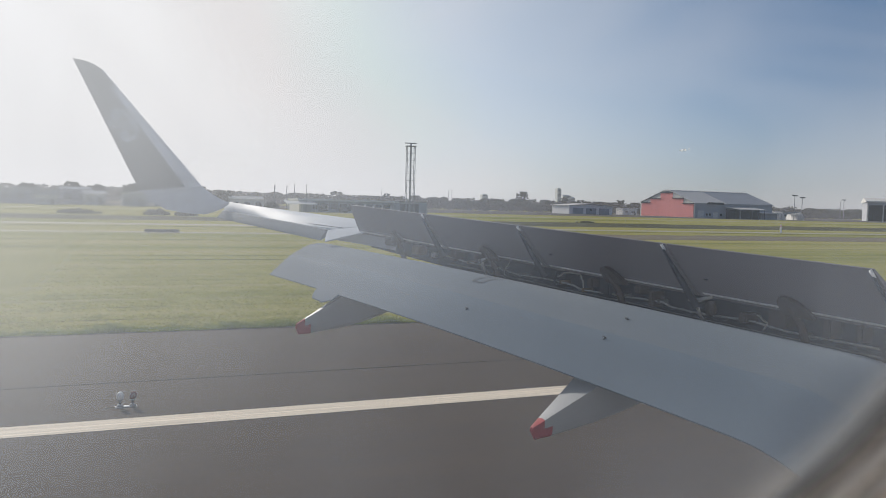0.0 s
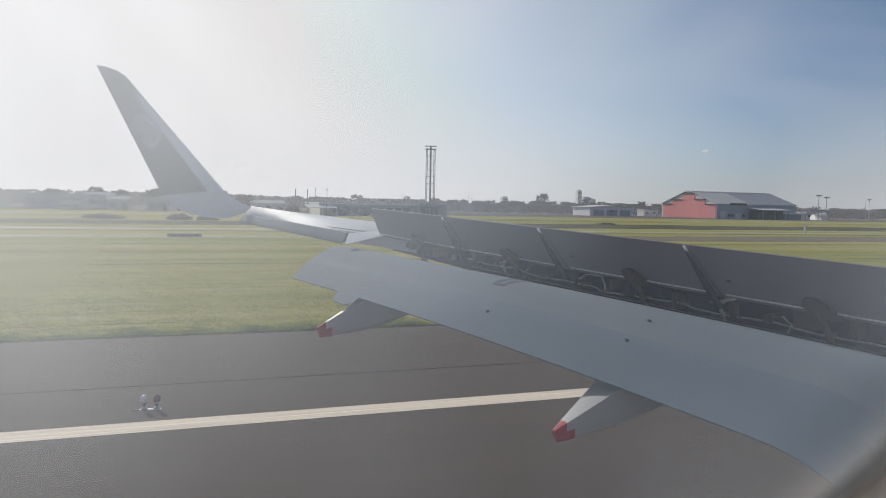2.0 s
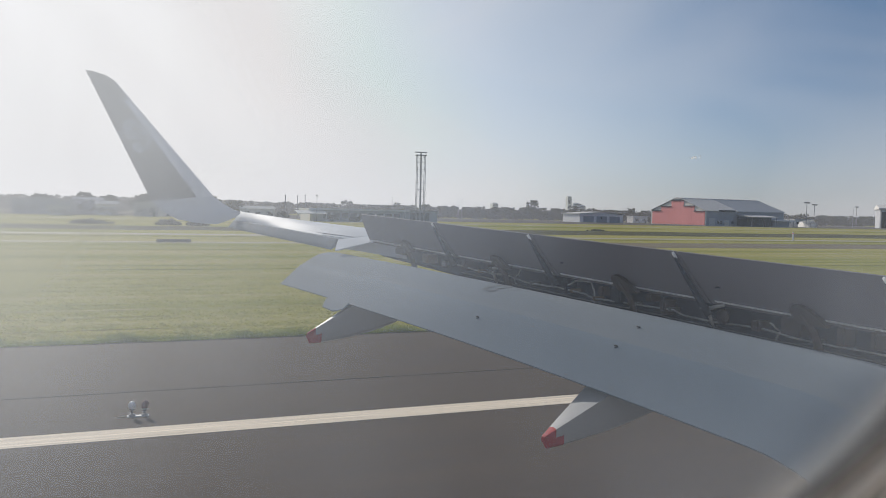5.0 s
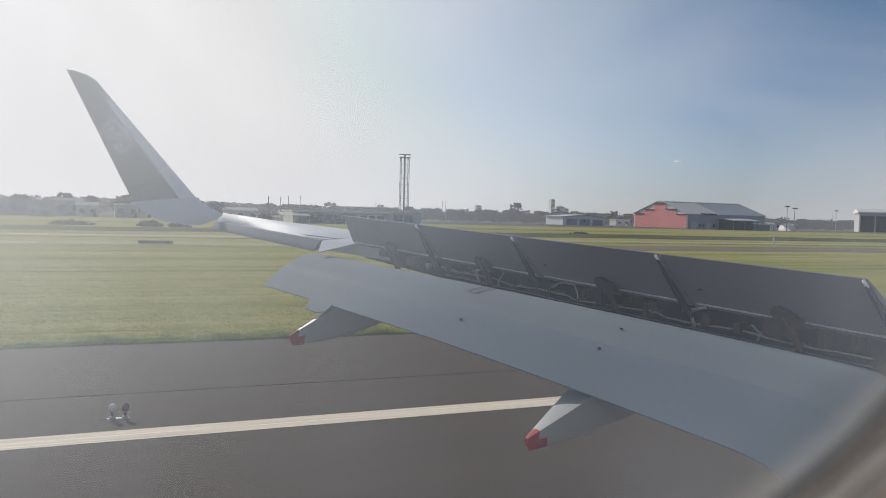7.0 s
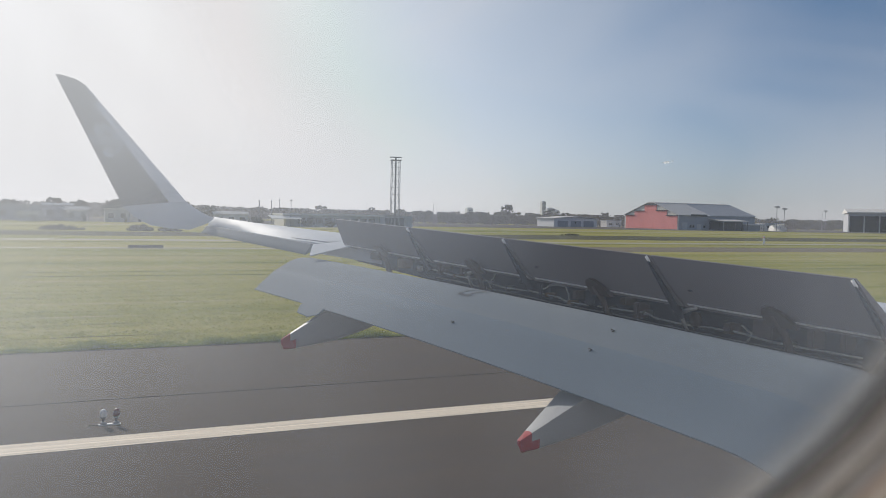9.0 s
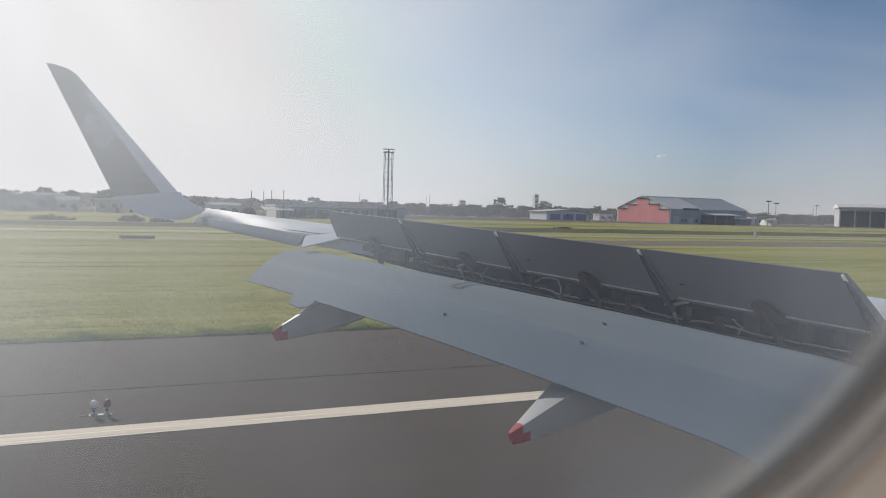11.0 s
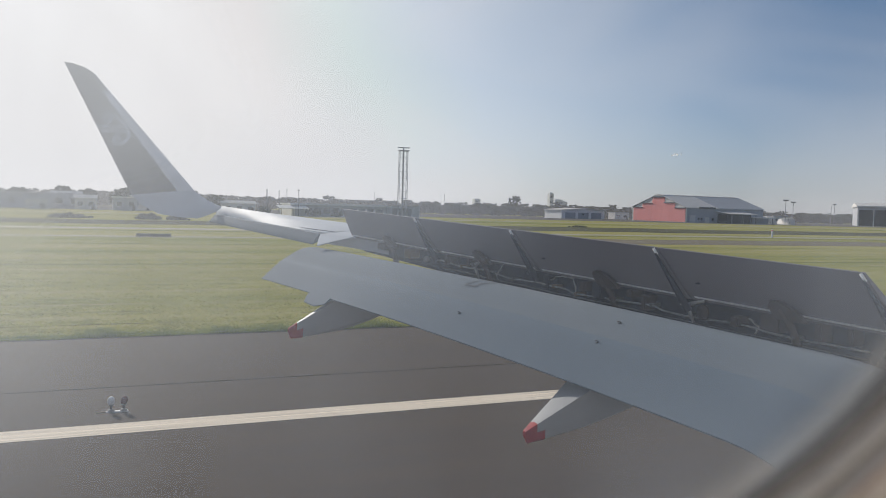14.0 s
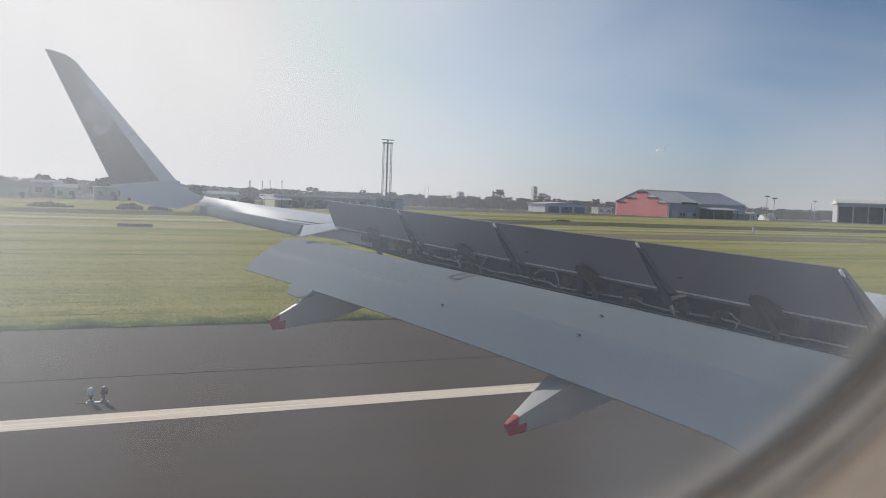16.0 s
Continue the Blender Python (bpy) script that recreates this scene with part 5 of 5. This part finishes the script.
def crown_points(rs, x, y, base, h, w, count):
    """Clump centres of one crown: wider in the middle, with gaps."""
    k = rs.uniform(0, 1, count)
    a = rs.uniform(0, 2 * math.pi, count)
    rad = w * np.sqrt(rs.uniform(0, 1, count)) * (0.45 + 0.55 * np.sin(np.pi * (0.15 + 0.8 * k)))
    return np.stack([x + rad * np.cos(a), y + rad * np.sin(a), base + (h - base) * k], 1)


rs = np.random.RandomState(3)
cs, rr = [], []
for row, (yy, step) in enumerate(((610, 9), (690, 9), (800, 10))):
    for x in np.arange(-420, 1300, step):
        h = rs.uniform(7.9, 8.9) + row * 1.5 + 0.7 * math.sin(x * 0.013 + row) + (3.0 if rs.uniform() < 0.04 else 0)
        p = crown_points(rs, x + rs.uniform(-4, 4), yy + rs.uniform(-25, 25), 0.8, h, rs.uniform(6.0, 9.0), 100)
        cs.append(p)
        rr.append(rs.uniform(0.6, 1.4, len(p)))
woods = clumps("woods", np.concatenate(cs), np.concatenate(rr), M_leaf, 5)
tagged(woods, "dark belt of far trees along the airfield", "woods", kind="stuff")


def tree(x, y, h, w, label, seed):
    """A single tree: tapered trunk, limbs and a loose crown."""
    g = empty("tree", (x, y, 0), label, "tree", "single trees by the airfield")
    r = np.random.RandomState(seed)
    part("trunk", tube_bm([(0, 0, 0), (0.1, 0, h * 0.3), (0.0, 0.1, h * 0.62)], [h * 0.03, h * 0.022, h * 0.012], 7), M_bark, g)
    for k in range(5):
        a = k * 1.26 + r.uniform(-0.3, 0.3)
        part("limb", tube_bm([(0, 0, h * (0.25 + 0.06 * k)), (w * 0.35 * math.cos(a), w * 0.35 * math.sin(a), h * (0.42 + 0.07 * k)), (w * 0.6 * math.cos(a), w * 0.6 * math.sin(a), h * (0.52 + 0.08 * k))], [h * 0.012, h * 0.008, h * 0.004], 5), M_bark, g)
    p = crown_points(r, 0, 0, h * 0.22, h, w, 110)
    crown = clumps("crown", p, r.uniform(0.10, 0.22, len(p)) * w, M_leaf, seed)
    crown.parent = g


for i, (x, y, h, w) in enumerate(((330, 596, 17, 6), (322, 590, 8, 8), (300, 570, 7, 6.5), (285, 580, 8, 6), (262, 575, 7.5, 6), (336, 548, 7, 5.5), (-8, 455, 10.5, 6), (4, 460, 9.5, 5), (22, 450, 10, 8), (32, 455, 9.5, 5),
                                   (50, 440, 10, 10), (-28, 450, 9.3, 6), (60, 405, 8, 5), (345, 520, 6, 5), (412, 500, 7, 5), (228, 565, 6.5, 6), (200, 560, 7, 7), (86, 318, 2.6, 2.5), (94, 316, 2.2, 2.5), (68, 330, 3.4, 3))):
    tree(x, y, h, w, "rounded dark green tree" if h > 9 else "low rounded dark bush", 20 + i)

# upright translucent sheet added before the woods as distance haze; thins out upwards
m_haze = bpy.data.materials.new("haze_sheet")
m_haze.use_nodes = True
n, l = m_haze.node_tree.nodes, m_haze.node_tree.links
n.remove(n["Principled BSDF"])
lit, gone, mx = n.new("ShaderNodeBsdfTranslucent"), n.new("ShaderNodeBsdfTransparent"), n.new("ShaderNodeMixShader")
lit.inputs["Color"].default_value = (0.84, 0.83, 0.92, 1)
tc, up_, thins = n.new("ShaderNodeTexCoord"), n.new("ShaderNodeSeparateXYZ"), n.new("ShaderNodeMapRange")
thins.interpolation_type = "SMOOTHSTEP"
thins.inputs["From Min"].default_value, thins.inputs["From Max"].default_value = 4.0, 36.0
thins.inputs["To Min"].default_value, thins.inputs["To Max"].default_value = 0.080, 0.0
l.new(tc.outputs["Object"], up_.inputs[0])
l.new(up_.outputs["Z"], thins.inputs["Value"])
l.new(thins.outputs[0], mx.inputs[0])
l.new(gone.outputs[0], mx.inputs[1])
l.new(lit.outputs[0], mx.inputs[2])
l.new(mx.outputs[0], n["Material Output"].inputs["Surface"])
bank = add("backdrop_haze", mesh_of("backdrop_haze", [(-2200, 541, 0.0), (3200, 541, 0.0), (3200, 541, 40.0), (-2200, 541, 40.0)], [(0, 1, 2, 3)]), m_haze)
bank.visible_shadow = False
tagged(bank, "thin bluish upright sheet standing in for distance haze", "haze", kind="structure")

# thin cloud wisps low over the horizon
m_cloud = bpy.data.materials.new("cloud")
m_cloud.use_nodes = True
n, l = m_cloud.node_tree.nodes, m_cloud.node_tree.links
lit, gone, mx = n.new("ShaderNodeBsdfTranslucent"), n.new("ShaderNodeBsdfTransparent"), n.new("ShaderNodeMixShader")
tc, puff, edge = n.new("ShaderNodeTexCoord"), n.new("ShaderNodeTexNoise"), n.new("ShaderNodeMapRange")
puff.inputs["Scale"].default_value, puff.inputs["Detail"].default_value = 0.05, 5
edge.inputs["From Min"].default_value, edge.inputs["From Max"].default_value, edge.inputs["To Max"].default_value = 0.42, 0.65, 0.32
l.new(tc.outputs["Object"], puff.inputs["Vector"])
l.new(puff.outputs["Fac"], edge.inputs["Value"])
l.new(edge.outputs[0], mx.inputs[0])
l.new(gone.outputs[0], mx.inputs[1])
l.new(lit.outputs[0], mx.inputs[2])
l.new(mx.outputs[0], n["Material Output"].inputs["Surface"])
rc = np.random.RandomState(2)
for az_, el_, w_, n_c in ((39.9, 4.15, 46, 11), (36.2, 3.6, 16, 4)):
    d_ = 3600.0
    cx_, cy_, cz_ = d_ * math.sin(radians(az_)), d_ * math.cos(radians(az_)), d_ * math.tan(radians(el_))
    u_ = rc.uniform(-1, 1, n_c)
    side_ = np.array([math.cos(radians(az_)), -math.sin(radians(az_)), 0.0])
    c_ = np.array([cx_, cy_, cz_]) + u_[:, None] * side_ * w_ + np.stack([np.zeros(n_c), np.zeros(n_c), rc.uniform(-3, 3, n_c) + 4 * u_], 1)
    wisp = clumps("backdrop", c_, rc.uniform(5, 10, n_c) * (1 - 0.6 * np.abs(u_)), m_cloud, 3)
    wisp.visible_shadow = False
    tagged(wisp, "thin white cloud wisp in the sky", "cloud", kind="structure")

# long dark ditch bank, uneven in height
secs = []
rb = random.Random(9)
for i in range(160):
    x = -260 + i * 9
    hgt = (0.9 + rb.uniform(-0.25, 0.25)) * (0.40 + 0.60 * min(1.0, max(0.0, (x - 50) / 60)))
    y = 178 + rb.uniform(-2, 2)
    secs.append([Vector((x, y - 12, 0.004)), Vector((x, y - 6, hgt * 0.4)), Vector((x, y - 1, hgt * 0.7)), Vector((x, y + 12, hgt * 0.55)), Vector((x, y + 24, 0.004))])
tagged(part("ditch_bank", loft_bm(secs, closed=False), M_earth, smooth=True), "low dark weedy bank along a drainage ditch", "bank", kind="structure")


for mx_, my_, mw_, mh_ in ((-2.5, 215, 8.5, 1.0), (15.5, 212, 5.5, 1.2), (22, 210, 4.0, 1.0), (136, 206, 4.0, 0.6)):
    rm = np.random.RandomState(int(mw_ * 10))
    pts_ = np.stack([rm.normal(0, mw_ / 4, 60), rm.normal(0, 1.2, 60), np.zeros(60)], 1)
    pts_[:, 2] = mh_ * np.exp(-(pts_[:, 0] / mw_ * 2.2) ** 2) * rm.uniform(0.15, 0.9, 60)
    mound = clumps("earth_mound", pts_ + np.array([mx_, my_, 0.0]), rm.uniform(0.4, 0.8, 60) * mh_, M_earth, 3)
    tagged(mound, "low weedy mound of dark earth on the grass", "mound", "earth mounds")


# ---- runway edge lights, marker boards, a parked airliner ----
def edge_light(x):
    g = empty("runway_light", (x, 18.33, 0.03), "pair of runway edge lights on one white base plate", "runway light", "runway edge lights")
    part("base_plate", box_bm(-0.22, 0.22, -0.06, 0.06, 0, 0.025, 0.008), M_white, g, "white steel base plate")
    for sx, lean, material, label in ((-0.12, 0.0, M_white, "white glass lens"), (0.13, 0.02, M_redlens, "dark red glass lens")):
        part("base", tube_bm([(sx, 0, 0.02), (sx, 0, 0.05), (sx, 0, 0.07)], [0.075, 0.065, 0.04], 12), M_steel, g)
        part("stalk", tube_bm([(sx, 0, 0.06), (sx, 0, 0.16)], 0.026, 8), M_rubber, g)
        part("collar", tube_bm([(sx, 0, 0.145), (sx, 0, 0.175)], [0.055, 0.062], 12), M_steel, g)
        part("lens", tube_bm([(sx, 0, 0.175), (sx, 0, 0.21), (sx + lean, 0, 0.28), (sx + lean, 0, 0.32), (sx + lean, 0, 0.335)], [0.058, 0.074, 0.070, 0.045, 0.012], 14), material, g, label, True)
    part("cable", tube_bm([(-0.20, 0.02, 0.012), (-0.32, 0.03, 0.008), (-0.42, 0.0, 0.008)], 0.012, 6), M_line, g)


M_redlens = mat("red_glass", (0.15, 0.035, 0.04), 0.25, second=(0.10, 0.025, 0.03), scale=20, amount=0.2, fine=60, bump=0.0)


def marker_board(x, y, w, h=1.25):
    g = empty("marker_board", (x, y, 0), "dark taxiway sign board seen from behind", "sign board", "taxiway sign boards")
    part("board", box_bm(-w / 2, w / 2, -0.12, 0.12, 0.24 * h, h, 0.03), M_dark, g)
    for k in (-0.4, 0.0, 0.4):
        part("foot", box_bm(w * k - 0.06, w * k + 0.06, -0.1, 0.1, 0, 0.24 * h), M_steel, g)
    for k in (-0.17, 0.17):
        part("panel_joint", box_bm(w * k - 0.02, w * k + 0.02, -0.14, -0.11, 0.26 * h, 0.98 * h), M_steel, g)


def parked_airliner(x, y):
    """White fuselage with a dark tail, far off on the apron."""
    g = empty("airliner", (x, y, 0), "parked white airliner with dark tail fin", "aircraft")
    secs = []
    for px, r, z in ((-18, 0.3, 4.9), (-15, 0.9, 4.6), (-10, 1.7, 3.9), (-4, 1.95, 3.6), (10, 1.95, 3.6), (15, 1.7, 3.5), (17.5, 1.0, 3.2), (18.6, 0.2, 3.0)):
        secs.append([Vector((px, r * math.cos(a), z + r * math.sin(a))) for a in [2 * math.pi * k / 14 for k in range(14)]])
    part("fuselage", loft_bm(secs), M_white, g, smooth=True)
    part("tail_fin", prism_bm([(-18.5, 11.2), (-16.2, 11.2), (-11.2, 5.3), (-16.5, 5.3)], "y", -0.15, 0.15), M_navy, g, "dark painted tail fin")
    for sy in (1, -1):
        bm = loft_bm([[Vector((4, sy * 1.5, 2.8)), Vector((-2.5, sy * 1.5, 2.8)), Vector((-2.5, sy * 1.5, 2.5)), Vector((4, sy * 1.5, 2.4))], [Vector((-3.2, sy * 16, 4.0)), Vector((-4.8, sy * 16, 4.0)), Vector((-4.8, sy * 16, 3.92)), Vector((-3.2, sy * 16, 3.9))]])
        part("wing", bm, M_wing, g)
        bm = loft_bm([[Vector((-13.5, sy * 0.8, 4.9)), Vector((-16.5, sy * 0.8, 4.9)), Vector((-16.5, sy * 0.8, 4.7)), Vector((-13.5, sy * 0.8, 4.7))], [Vector((-16.6, sy * 6, 5.3)), Vector((-17.8, sy * 6, 5.3)), Vector((-17.8, sy * 6, 5.22)), Vector((-16.6, sy * 6, 5.22))]])
        part("tailplane", bm, M_wing, g)
        part("engine", tube_bm([(4.8, sy * 5.6, 1.9), (4.2, sy * 5.6, 1.9), (1.5, sy * 5.6, 1.95)], [0.95, 1.05, 0.7], 14), M_wing, g, smooth=True)
        part("wheel", tube_bm([(-1.5, sy * 3.5, 0.55), (-1.5, sy * 4.1, 0.55)], 0.55, 14), M_rubber, g)
        part("gear_leg", tube_bm([(-1.5, sy * 3.8, 0.55), (-1.5, sy * 3.6, 2.7)], 0.14, 8), M_steel, g)
    part("nose_wheel", tube_bm([(13, -0.25, 0.4), (13, 0.25, 0.4)], 0.4, 12), M_rubber, g)
    part("gear_leg", tube_bm([(13, 0, 0.4), (13, 0, 2.2)], 0.1, 8), M_steel, g)
    for k in range(28):
        part("cabin_window", box_bm(-9 + k * 0.8, -8.75 + k * 0.8, -1.99, -1.90, 4.0, 4.35), M_glass, g)
    g.rotation_euler.z = radians(155)


for x in (-119.25, -59.25, 0.75, 60.75, 120.75):
    edge_light(x)
marker_board(-88, 60, 4.4)
marker_board(8.4, 106.4, 4.1, 0.5)
marker_board(150, 92, 4.0)
parked_airliner(775, 470)

# ---- grass blades: the ragged runway verge and the nearer field ----
rs = np.random.RandomState(8)
leafy(M_blade, 0.5)


def blades(name, x, y, height, width, label, material):
    """Single bent blades and small tufts, one triangle pair each, in one mesh."""
    n = len(x)
    a = rs.normal(0, 0.5, n)
    lean = rs.uniform(-0.5, 0.5, (n, 2)) * height[:, None]
    dx, dy = np.cos(a) * width / 2, np.sin(a) * width / 2
    v = np.zeros((n, 4, 3))
    v[:, 0] = np.stack([x - dx, y - dy, np.zeros(n)], 1)
    v[:, 1] = np.stack([x + dx, y + dy, np.zeros(n)], 1)
    v[:, 2] = np.stack([x + dx * 0.6 + lean[:, 0] * 0.4, y + dy * 0.6 + lean[:, 1] * 0.4, height * 0.6], 1)
    v[:, 3] = np.stack([x + lean[:, 0], y + lean[:, 1], height], 1)
    k = np.arange(n)[:, None] * 4
    f = np.concatenate([k + np.array([[0, 1, 2]]), k + np.array([[0, 2, 3]])])
    me = bpy.data.meshes.new(name)
    me.from_pydata(v.reshape(-1, 3).tolist(), [], f.tolist())
    me.update()
    return tagged(add(name, me, material), label, "grass", kind="stuff")


M_verge = mat("verge_blade", (0.25, 0.29, 0.07), 0.9, second=(0.12, 0.15, 0.04), scale=1.6, fine=9, bump=0)
leafy(M_verge, 0.4)
n = 24000
x = rs.uniform(-8, 24, n)
y = 28.42 + np.abs(rs.normal(0, 0.55, n)) + 0.25 * np.sin(x * 1.7) * np.sin(x * 0.43 + 1)
blades("verge_grass", x, np.maximum(y, 28.40), rs.uniform(0.04, 0.15, n) * (1 + 0.7 * np.sin(x * 2.3) * np.sin(x * 0.9 + 1)), rs.uniform(0.015, 0.05, n), "ragged green grass along the runway edge", M_verge)
n = 150000
u = rs.uniform(0, 1, n) ** 1.5
y = 28.8 + 62 * u
x = rs.uniform(-0.25, 0.75, n) * (y + 6)
keep = np.sin(x * 0.06 + 2 * np.sin(y * 0.9)) * np.sin(y * 2.3 + 1.2 * np.sin(x * 0.05)) + rs.uniform(-0.9, 0.9, n) > -0.25
x, y = x[keep], y[keep]
blades("field_grass", x, y, rs.uniform(0.012, 0.04, len(x)), rs.uniform(0.03, 0.16, len(x)), "mown yellow-green grass with uneven tufts", M_blade)
